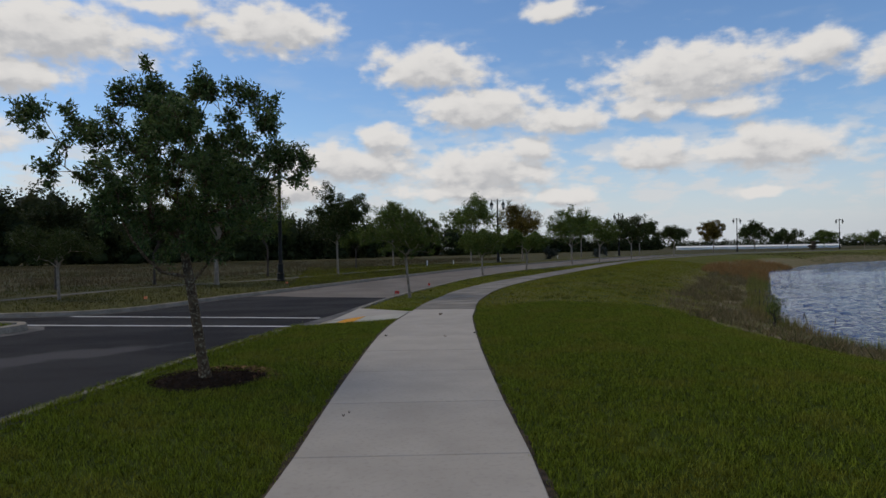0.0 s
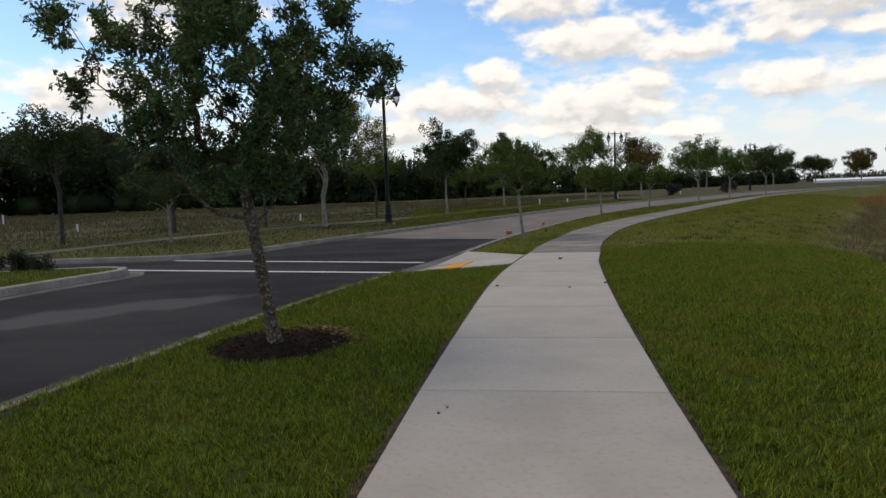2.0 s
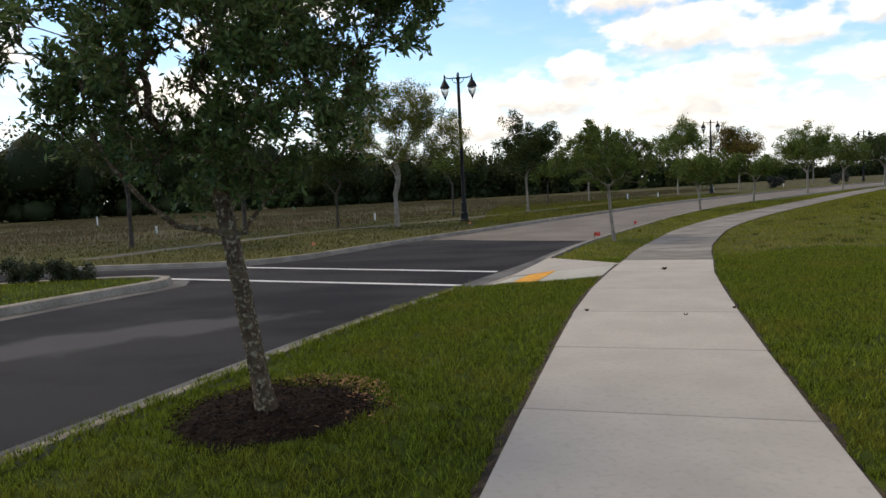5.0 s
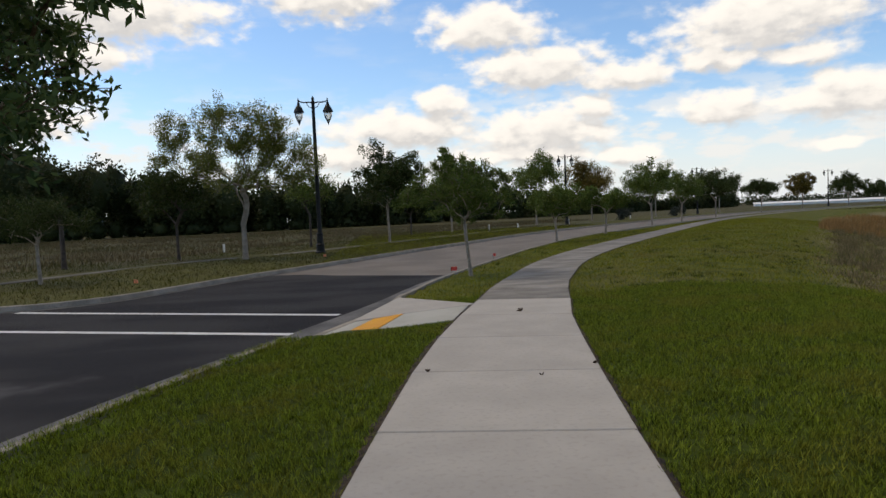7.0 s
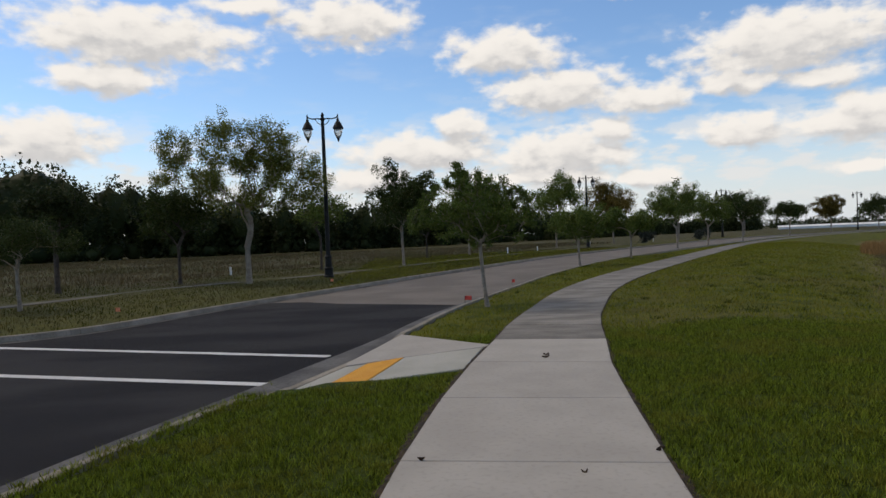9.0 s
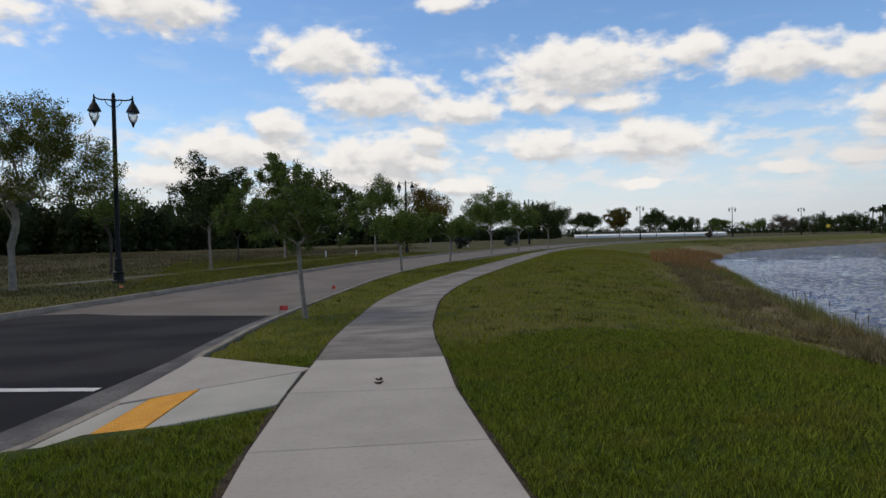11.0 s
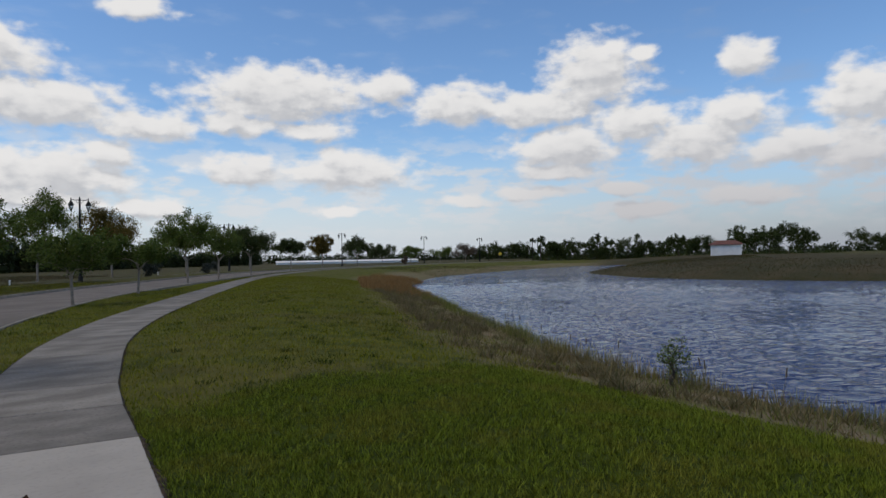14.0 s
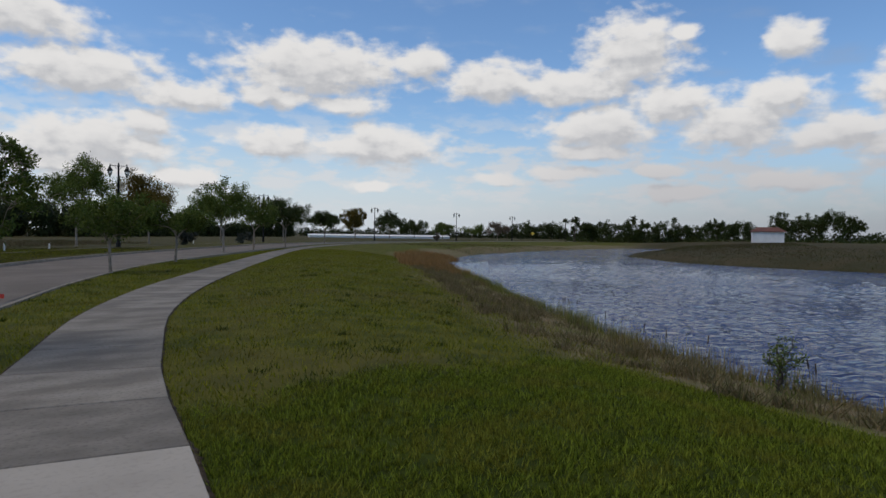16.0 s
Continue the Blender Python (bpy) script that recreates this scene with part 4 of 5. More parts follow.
def make_tree(name, x, y, label, seed, lobes, fork, radius, count, leaf, bark, leafage, lean=(0.0, 0.0), clumps=90, spread=0.16, width=0.45, sides=6, category="tree", turn=0.0, size=1.0, group="", droop=0.0, z=None, clump_fill=0.62, low=3, even=2.2, sprays=None, limbs=()):
    """A tree whose limbs grow from its trunk to clumps of leaves in the given lobes (x, y, z, radius)."""
    rng = np.random.default_rng(seed)
    gz = float(height(np.array([[x, y]]))[0]) if z is None else z
    root = tagged(holder(name, x, y, gz - 0.02, turn, size), label, category, group)
    lobes = np.array(lobes, float)
    weight = lobes[:, 3] ** even
    pick = rng.choice(len(lobes), clumps, p=weight / weight.sum())
    dirs = rng.normal(size=(clumps, 3))
    dirs /= np.linalg.norm(dirs, axis=1)[:, None]
    goals = lobes[pick, :3] + dirs * lobes[pick, 3:4] * rng.uniform(0.2, 1.0, clumps)[:, None] ** clump_fill
    nodes, up = [np.zeros(3)], [-1]
    stem = max(4, int(fork / 0.16))
    for i in range(1, stem + 1):
        t = i / stem
        wob = 0.008 * math.sin(5 * t + seed)
        nodes.append(np.array([lean[0] * t + wob, lean[1] * t - wob * 0.7, fork * t]))
        up.append(i - 1)
    first = len(nodes) - low
    top = nodes[-1]
    for g in goals[np.argsort(np.linalg.norm(goals - top, axis=1))]:
        arr = np.array(nodes[first:])
        off = np.linalg.norm(arr - g, axis=1) + 0.35 * np.linalg.norm(arr - top, axis=1) + 0.8 * np.maximum(0, arr[:, 2] - g[2] + 0.1)
        k = int(np.argmin(off)) + first
        a = nodes[k]
        dist = np.linalg.norm(g - a)
        m = max(2, int(dist / (0.14 * (fork + 1))))
        bend = np.array([0, 0, 0.12 * dist]) + rng.normal(size=3) * 0.05 * dist
        prev = k
        for j in range(1, m + 1):
            t = j / m
            nodes.append(a + (g - a) * t + bend * math.sin(math.pi * t) + rng.normal(size=3) * 0.012 * dist * (t < 1))
            up.append(prev)
            prev = len(nodes) - 1
    load = np.zeros(len(nodes))
    kids = np.bincount([u for u in up if u >= 0], minlength=len(nodes))
    load[kids == 0] = 1
    for i in range(len(nodes) - 1, 0, -1):
        load[up[i]] += load[i]
    rad = radius * (load / load[0]) ** 0.62
    rad[:stem] = radius * np.linspace(1.0, 0.86, stem)
    rad[0] *= 1.35
    if stem > 2:
        rad[1] *= 1.12
    segs = [(nodes[up[i]], nodes[i], max(rad[up[i]] if up[i] < stem else min(rad[up[i]], rad[i] * 1.5), 0.004), max(rad[i], 0.004)) for i in range(1, len(nodes))]
    for line, thick in limbs:
        pts = [np.array(p, float) for p in line]
        taper = np.linspace(thick, thick * 0.4, len(pts))
        segs += [(a, b, ra, rb) for a, b, ra, rb in zip(pts, pts[1:], taper, taper[1:])]
    twig_at = []
    if sprays:
        # twigs at the limbs' ends, pointing outwards and up, with their leaves in rosettes along them
        each, long = sprays
        heart = lobes[:, :3].mean(0) - [0, 0, 0.5]
        for g in goals:
            for _ in range(each):
                d = (g - heart) / (np.linalg.norm(g - heart) + 1e-6) * 0.75 + rng.normal(size=3) * 0.55 + [0, 0, 0.15]
                d *= long * rng.uniform(0.5, 1.25) / np.linalg.norm(d)
                mid = g + d * 0.5 + rng.normal(size=3) * 0.02
                segs += [(g, mid, 0.005, 0.0035), (mid, g + d, 0.0035, 0.002)]
                twig_at += [g + d * q for q in (0.45, 0.7, 0.9, 1.0)]
    v, f = tubes(segs, sides)
    mesh_part("trunk", arrays_mesh("trunk", v, f), bark, root, smooth=True)
    tips = np.array(nodes)[first + low:]
    far_out = np.linalg.norm(tips - top, axis=1)
    prob = (0.4 + smooth01(far_out, 0.1, 0.8 * far_out.max())) * (rad[first + low:] < radius * 0.42)
    own = rng.choice(len(tips), count, p=prob / prob.sum())
    spots = np.array(twig_at)[rng.integers(0, len(twig_at), count)] if sprays else tips[own]
    v, f = leaves(spots, spread, leaf, leaf * width, rng, droop)
    mesh_part("crown", arrays_mesh("crown", v, f), leafage, root)
    return root


def lobe_ball(rng, w, h, mid, n=9, dome=0.0):
    """An uneven crown: lobes inside an ellipsoid of half width w and half height h; dome flattens its underside."""
    out = []
    for _ in range(n):
        d = rng.normal(size=3)
        d /= np.linalg.norm(d)
        r = rng.uniform(0.4, 0.85)
        d[2] = d[2] if d[2] > 0 else d[2] * (1 - dome)
        out.append((d[0] * w * r, d[1] * w * r, mid + d[2] * h * r, rng.uniform(0.28, 0.44) * min(w, h * 1.3)))
    out.append((0, 0, mid, 0.5 * min(w, h)))
    return out


# the oak beside the sidewalk: lobes as (across, depth, up, radius)
OAK_OUTER = [(-0.72, 0.05, 3.86, 0.13), (-0.60, 0.1, 3.52, 0.22), (-0.94, -0.1, 3.52, 0.11), (-0.27, 0.2, 3.46, 0.22), (0.0, -0.1, 3.58, 0.14), (0.85, 0.15, 3.74, 0.09), (0.60, 0.1, 3.48, 0.15),
             (0.30, 0.2, 3.66, 0.12), (0.31, 0.0, 3.2, 0.24), (0.70, -0.2, 3.15, 0.12), (1.14, 0.1, 2.80, 0.11), (0.82, 0.2, 2.8, 0.22), (1.10, 0.0, 2.54, 0.08), (-2.09, 0.1, 3.32, 0.12),
             (-1.83, -0.1, 3.12, 0.2), (-1.66, 0.2, 3.50, 0.11), (-1.44, 0.1, 3.22, 0.17), (-1.79, -0.2, 2.66, 0.1), (-1.57, 0.0, 2.8, 0.16)]
OAK_INNER = [(-1.0, -0.5, 2.15, 0.16), (-1.05, -0.45, 2.4, 0.2), (-0.68, 0.05, 3.68, 0.14), (-1.33, 0.2, 2.64, 0.2), (-1.06, 0.0, 3.12, 0.22), (-1.25, -0.3, 2.94, 0.18), (-0.67, 0.3, 3.1, 0.32), (-0.28, -0.3, 2.96, 0.36), (0.1, 0.2, 2.77, 0.36), (0.45, -0.1, 2.75, 0.3), (-0.82, -0.2, 2.57, 0.32),
             (-0.36, 0.3, 2.44, 0.38), (0.21, -0.3, 2.3, 0.34), (-1.12, 0.3, 2.41, 0.2), (0.58, 0.2, 2.3, 0.25), (-0.3, 0.95, 2.9, 0.4), (-0.3, -0.95, 2.95, 0.34), (0.2, 0.85, 2.4, 0.34), (-0.7, -0.75, 2.45, 0.3),
             (0.10, -0.72, 2.6, 0.28), (-0.2, 0.0, 1.95, 0.32), (-0.52, 0.2, 1.82, 0.24), (0.2, 0.1, 1.86, 0.26), (-0.64, -0.2, 2.05, 0.24), (0.5, -0.1, 2.0, 0.18)]
make_tree("oak_tree", -0.82, 4.34, "young live oak with dark leathery leaves and lichen-spotted trunk", 11, [(a * 0.88 + 0.1 if a > 0.5 else a + 0.07, b, c, r) for a, b, c, r in OAK_OUTER + OAK_INNER], 2.0, 0.067, 41000, 0.066, BARK, OAK_LEAF,
          lean=(-0.30, 0.02), low=5, clumps=330, spread=0.030, width=0.38, sides=6, clump_fill=0.42, sprays=(5, 0.19), even=1.5,
          limbs=[([(-0.17, 0.0, 1.33), (-0.32, -0.10, 1.38), (-0.46, -0.19, 1.41), (-0.60, -0.30, 1.57), (-0.74, -0.40, 1.80), (-0.84, -0.46, 2.05), (-0.88, -0.44, 2.35)], 0.026),
                 ([(-0.15, 0.0, 1.28), (-0.02, 0.05, 1.45), (0.12, 0.08, 1.62), (0.22, 0.1, 1.95), (0.42, 0.1, 2.4)], 0.016)])


def street_tree(x, y, tall, wide, seed, label, leafage=ELM_LEAF, bark=PALE_BARK, stem=0.42, count=3600, leaf=0.13, group="trees along the sidewalk", name="street_tree", clumps=190, spread=None, r=None, lobes=19, z=None, droop=0.0, dome=0.35):
    rng = np.random.default_rng(seed)
    fork = tall * stem
    half = (tall - fork) / 2 * 1.02
    wide *= 1.25
    return make_tree(name, x, y, label, seed, lobe_ball(rng, wide / 2, half, fork + half * 0.95, lobes, dome), fork * 0.92, r or (0.03 + 0.010 * tall), int(count * 2.5), leaf * 1.05, bark, leafage,
                     lean=(rng.uniform(-0.08, 0.08), rng.uniform(-0.08, 0.08)), clumps=clumps, spread=spread or wide * 0.034, group=group, z=z, droop=droop)


STREET = "young street tree with pale thin trunk and green crown"
NEAR_LOBES = [(-0.43, 0.0, 2.86, 0.26), (-0.28, 0.3, 2.66, 0.3), (-0.9, 0.1, 2.42, 0.3), (-1.18, -0.1, 2.12, 0.24), (-0.2, -0.5, 2.42, 0.42), (0.38, 0.2, 2.48, 0.34), (0.72, 0.0, 2.24, 0.28), (0.0, 0.6, 2.1, 0.42),
              (-0.7, -0.4, 1.9, 0.3), (0.47, -0.4, 1.86, 0.3), (-1.1, 0.2, 1.76, 0.15), (-0.1, 0.0, 1.7, 0.26), (-0.5, 0.6, 1.95, 0.32), (0.3, 0.7, 2.2, 0.3), (0.95, 0.1, 1.96, 0.16), (0.1, -0.8, 2.1, 0.3)]
make_tree("street_tree", 3.48, 17.9, STREET, 21, [(a * 1.15, b * 1.15, c, r * 1.15) for a, b, c, r in NEAR_LOBES], 1.5, 0.05, 30000, 0.062, PALE_BARK, ELM_LEAF, lean=(-0.12, 0.0), clumps=260, spread=0.035, width=0.42, clump_fill=0.42, sprays=(4, 0.16),
          group="trees along the sidewalk")
street_tree(9.9, 33.7, 3.1, 2.8, 22, STREET, count=4200, leaf=0.11)
street_tree(14.9, 41.0, 3.1, 3.0, 23, STREET, count=3600)
street_tree(25.6, 59.5, 6.4, 4.6, 24, "taller street tree with open green crown and pale trunk", count=5200, leaf=0.15, stem=0.36)
street_tree(31.4, 66.0, 5.4, 4.4, 25, STREET, count=4200, leaf=0.16)
street_tree(40.0, 75.5, 5.8, 5.2, 26, STREET, count=4200, leaf=0.18, leafage=DARK_LEAF)
street_tree(54.0, 89.5, 5.4, 5.0, 27, STREET, count=3600, leaf=0.2, leafage=DARK_LEAF)

FAR_SIDE = "trees across the road"
# the open, half-bare tree beside the street lamp
THIN_LOBES = [(-3.2, 0.2, 5.2, 0.9), (-2.6, -1.2, 6.2, 0.9), (-1.5, 0.9, 6.9, 0.95), (-0.6, -0.6, 7.1, 0.9), (0.6, 0.6, 6.8, 1.0), (1.7, -0.9, 6.2, 1.0), (2.8, 0.4, 5.5, 0.9), (3.2, -0.5, 4.6, 0.7),
              (1.2, 1.6, 5.2, 1.0), (-1.2, -1.8, 5.2, 1.0), (0.2, 0.0, 5.2, 1.1), (-2.2, 1.4, 4.9, 0.8), (1.9, 0.9, 4.4, 0.7), (-0.2, 1.2, 4.2, 0.8), (-0.8, -1.0, 3.9, 0.7),
              (0.5, -0.3, 3.9, 0.9), (1.4, -0.6, 4.0, 0.9), (2.5, 0.0, 4.2, 0.8), (-1.5, 0.3, 4.6, 0.9), (-0.2, 0.5, 5.9, 1.0), (1.6, 0.3, 5.3, 0.9)]
THIN_LOBES = [(a * 0.95, b * 0.95, c * 0.91, r * 0.92) for a, b, c, r in THIN_LOBES]
make_tree("shade_tree", -4.9, 31.4, "half-bare spreading tree with forked pale trunk and yellowish leaves", 31, THIN_LOBES, 1.6, 0.125, 50000, 0.098, PALE_BARK, THIN_LEAF,
          clumps=520, spread=0.14, width=0.4, sides=8, group=FAR_SIDE)
street_tree(1.6, 44.4, 6.5, 3.9, 32, "dense dark roadside tree with pale forked trunk", DARK_LEAF, group=FAR_SIDE, name="shade_tree", count=7500, leaf=0.15, stem=0.36, clumps=230, dome=0.0)
street_tree(-9.1, 22.3, 2.6, 3.3, 33, "low umbrella-shaped tree with pale leaning trunk", DARK_LEAF, group=FAR_SIDE, name="ornamental_tree", count=5500, leaf=0.07, stem=0.5, clumps=170)
street_tree(-14.2, 24.2, 5.5, 3.3, 34, "slender dark-trunked tree with ragged crown", DARK_LEAF, DARK_BARK, group=FAR_SIDE, name="shade_tree", count=4200, leaf=0.13, stem=0.42)
street_tree(-8.4, 33.4, 4.6, 3.6, 35, "small dark tree with thin trunk", DARK_LEAF, DARK_BARK, group=FAR_SIDE, name="shade_tree", count=3600, leaf=0.13, stem=0.4)
street_tree(-12.0, 30.0, 4.4, 2.6, 36, "narrow dark tree with black trunk", WOOD_LEAF, DARK_BARK, group=FAR_SIDE, name="shade_tree", count=2600, leaf=0.13, stem=0.55, r=0.1)
street_tree(3.5, 57.0, 4.6, 3.4, 37, "small green tree with thin dark trunk", ELM_LEAF, DARK_BARK, group=FAR_SIDE, name="shade_tree", count=3000, leaf=0.16)
street_tree(-3.2, 42.0, 5.0, 3.0, 38, "small sparse tree with thin trunk", ELM_LEAF, DARK_BARK, group=FAR_SIDE, name="shade_tree", count=1500, leaf=0.14)
street_tree(7.5, 62.0, 6.6, 5.2, 43, "rounded green tree across the road", ELM_LEAF, group=FAR_SIDE, name="shade_tree", count=4500, leaf=0.18)
street_tree(18.6, 75.5, 8.0, 7.0, 39, "broad open tree with pale twin trunk", ELM_LEAF, group=FAR_SIDE, name="shade_tree", count=5200, leaf=0.2, stem=0.33, clumps=140)
street_tree(28.5, 86.0, 8.2, 6.6, 40, "rounded tree turning rusty orange", RUST_LEAF, group=FAR_SIDE, name="shade_tree", count=5500, leaf=0.22, stem=0.3)
street_tree(42.5, 98.5, 7.0, 6.0, 41, "green roadside tree with pale trunk", ELM_LEAF, group=FAR_SIDE, name="shade_tree", count=4200, leaf=0.22)
street_tree(59.5, 111.5, 7.2, 6.4, 42, "dark green roadside tree", DARK_LEAF, group=FAR_SIDE, name="shade_tree", count=4200, leaf=0.25)
AVENUE = "trees along the far road"
street_tree(77.5, 115.7, 7.2, 4.6, 51, "upright olive-green tree beside the road", RUST_LEAF, group=AVENUE, count=3600, leaf=0.28, stem=0.2)
street_tree(94.7, 126.6, 6.8, 6.4, 52, "rounded brownish-green tree beside the road", DARK_LEAF, group=AVENUE, count=3600, leaf=0.3, stem=0.22)
street_tree(113.2, 140.0, 5.2, 6.6, 53, "low dark green tree beside the road", DARK_LEAF, group=AVENUE, count=3000, leaf=0.32, stem=0.25)
street_tree(127.5, 144.7, 5.4, 5.4, 54, "small green tree beside the far road", ELM_LEAF, group=AVENUE, count=2400, leaf=0.3, stem=0.25)
street_tree(144.1, 149.6, 5.0, 7.4, 55, "sparse green tree by the road", ELM_LEAF, group=AVENUE, count=1700, leaf=0.3, stem=0.3)
street_tree(153.1, 147.4, 5.6, 8.6, 56, "bare brownish tree by the road", BROWN_TWIG, group=AVENUE, count=1800, leaf=0.3, stem=0.28)


def bush(x, y, wide, tall, seed, leafage, label, count=900, leaf=0.2, droop=-0.6, spread=0.12):
    rng = np.random.default_rng(seed)
    return make_tree("bush", x, y, label, seed, lobe_ball(rng, wide / 2, tall / 2, tall * 0.52, 7), tall * 0.18, 0.04, count, leaf, DARK_BARK, leafage, clumps=60, spread=spread, category="bush", group="bushes", droop=droop)


bush(31.5, 83.5, 2.6, 1.5, 61, GREY_LEAF, "grey-green spiky bush on the verge", leaf=0.3)
bush(43.0, 92.5, 2.8, 1.4, 62, GREY_LEAF, "grey-green bush on the verge", leaf=0.3)
bush(109.8, 127.0, 4.2, 2.0, 63, BROWN_TWIG, "brownish dry bush by the road", leaf=0.35)
bush(12.7, 11.75, 0.8, 0.9, 64, ELM_LEAF, "small wiry shrub at the water's edge", count=620, leaf=0.055, spread=0.05)


# ---- distant tree rows across the pond ----
def palm(x, y, tall, seed):
    rng = np.random.default_rng(seed)
    root = tagged(holder("palm_tree", x, y, float(height(np.array([[x, y]]))[0])), "distant palm with round dark head", "palm tree", "palms across the pond")
    segs = [(np.array([0.03 * i * i * 0.2, 0, tall * i / 6]), np.array([0.03 * (i + 1) ** 2 * 0.2, 0, tall * (i + 1) / 6]), 0.17, 0.16) for i in range(6)]
    v, f = tubes(segs, 6)
    mesh_part("trunk", arrays_mesh("trunk", v, f), DARK_BARK, root, smooth=True)
    top = segs[-1][1]
    vs = []
    for k in range(34):
        a, e, ln = rng.uniform(0, 6.28), rng.uniform(-0.7, 1.2), rng.uniform(1.2, 1.8)
        d = np.array([math.cos(a) * math.cos(e), math.sin(a) * math.cos(e), math.sin(e)])
        s = np.array([-math.sin(a), math.cos(a), 0]) * 0.22
        tip = top + d * ln - [0, 0, 0.35]
        vs += [top, top + d * ln * 0.6 + s, tip, top + d * ln * 0.6 - s]
    mesh_part("crown", arrays_mesh("crown", np.array(vs), np.arange(len(vs)).reshape(-1, 4)), WOOD_LEAF, root)


SHORE_ROW = "trees across the pond"


def shore_tree(x, y, tall, wide, seed, leafage=DARK_LEAF, label="distant dark tree across the pond"):
    return street_tree(x, y, tall, wide, seed, label, leafage, DARK_BARK, 0.16, 1300, 0.40, SHORE_ROW, "distant_tree", 110, wide * 0.04, dome=0.0)


for i, (px, py, tall, wide) in enumerate([(178, 166, 5.5, 8), (181, 162, 6.2, 8), (185, 161, 6.6, 9), (188, 159, 6.8, 9), (191, 156, 6.4, 8), (197, 157, 5.6, 7)]):
    shore_tree(px, py, tall, wide, 70 + i)
for i, (px, py, tall, wide) in enumerate([(145, 110, 6.4, 5), (148, 109, 5.0, 6), (152, 108, 6.0, 6), (158, 104, 6.6, 6), (161, 101, 5.6, 6), (169, 100, 6.8, 8), (173, 97, 5.0, 7), (182, 96, 5.4, 8),
                                          (175, 88, 6.2, 5), (171.8, 83.3, 5.0, 5), (173, 80, 5.6, 7)]):
    shore_tree(px, py, tall, wide, 80 + i)
for i, (px, py, tall, wide) in enumerate([(171.7, 70.2, 7.4, 7), (170.8, 66.7, 7.0, 6), (169, 62.4, 7.0, 6.5), (167.3, 57.5, 8.2, 7), (166.1, 54.0, 6.0, 5), (219, 44.4, 6.0, 7), (227, 55.6, 7.0, 9), (233, 51.5, 5.4, 7), (190.5, 33.5, 8.6, 8), (196, 27, 8, 8)]):
    shore_tree(px, py, tall, wide, 95 + i)
for i, (px, py, tall) in enumerate([(144, 111.5, 5.8), (160.5, 104.5, 6.4), (197, 154.5, 7.2)]):
    palm(px, py, tall, 120 + i)


def leaf_belt(name, line, deep, tall_at, per_m, leaf, mat, label, seed, trunks=True, hearted=True):
    """A wood's edge: many clumps of leaves over bare stems, one object."""
    rng = np.random.default_rng(seed)
    pts = spline(line, 1.0)
    n = normals(pts)
    cs, segs, hearts = [], [], []
    th, ph = np.meshgrid(np.arange(7) * 2 * np.pi / 7, np.linspace(-1.5, 1.5, 5))
    core = np.stack([np.cos(th) * np.cos(ph), np.sin(th) * np.cos(ph), np.sin(ph)], -1).reshape(-1, 3)
    core_f = np.array([(r * 7 + k, r * 7 + (k + 1) % 7, (r + 1) * 7 + (k + 1) % 7, (r + 1) * 7 + k) for r in range(4) for k in range(7)])
    d = np.arange(len(pts))
    for i in range(0, len(pts), 2):
        t = tall_at(i / len(pts)) * rng.uniform(0.66, 1.10)
        base = np.array([*(pts[i] + n[i] * rng.uniform(0, deep)), 0.0])
        w = max(1.8, t * rng.uniform(0.24, 0.40))
        if trunks:
            segs.append((base, base + [rng.uniform(-0.4, 0.4), 0, t * 0.7], 0.16, 0.08))
        k = int(per_m * 2)
        u = rng.normal(size=(k, 3))
        u /= np.linalg.norm(u, axis=1)[:, None]
        ball = u * rng.uniform(0.45, 1.0, (k, 1)) ** 0.5 * [w, w, t * 0.42]
        lump = np.sin(u[:, :1] * 5 + i) * np.cos(u[:, 2:] * 4 + i) * 0.25 + 1
        cs.append(base + [0, 0, t * 0.57] + ball * lump)
        for cz, cw, ch in () if not hearted else ((0.56, 0.66, 0.33), (0.10, 0.42, 0.12)):
            q = core * [w * cw * 1.1, w * cw * 1.1, t * ch] * rng.uniform(0.8, 1.1, (len(core), 1)) + base + [0, 0, t * cz]
            hearts.append(q)
        m = k // 2
        low = np.column_stack([rng.uniform(-2.5, 2.5, m), rng.uniform(-1.5, 1.5, m), rng.uniform(0.0, t * 0.4, m)])
        cs.append(base + low)
    c = np.vstack(cs)
    v, f = leaves(c, 0.25, leaf, leaf * 0.6, rng)
    f = np.vstack([f] + [core_f + len(v) + k * len(core) for k in range(len(hearts))])
    v = np.vstack([v] + hearts)
    if trunks:
        tv, tf = tubes(segs, 5)
        f = np.vstack([f, tf + len(v)])
        v = np.vstack([v, tv])
    return tagged(mesh_part(name, arrays_mesh(name, v, f), mat), label, "woods", kind="stuff")


leaf_belt("woods", [(-230, 10), (-160, 55), (-105, 98), (-62, 118), (-38, 122), (-15, 128), (8, 142), (32, 160), (58, 182), (82, 202), (106, 216), (130, 226)], 16,
          lambda t: 15.8 - 1.6 * math.sin(t * 9) - 7.3 * float(smooth01(np.array(t), 0.46, 0.57)) - 2.4 * float(smooth01(np.array(t), 0.66, 0.95)), 290, 0.78, WOOD_LEAF, "dark dense woodland edge behind the dry field", 7)
leaf_belt("woods_far", [(-330, 20), (-220, 110), (-120, 160), (-30, 175), (40, 215)], 20, lambda t: 14.5 - 5 * float(smooth01(np.array(t), 0.55, 0.75)), 45, 1.6, WOOD_LEAF, "second rank of dark woodland behind the first", 8, False)
leaf_belt("hedgerow", [(150, 116), (162, 104), (176, 92), (180, 78), (176, 60), (184, 48)], 5, lambda t: 1.7, 60, 0.5, DARK_LEAF, "low dark scrub across the pond", 9, False, False)
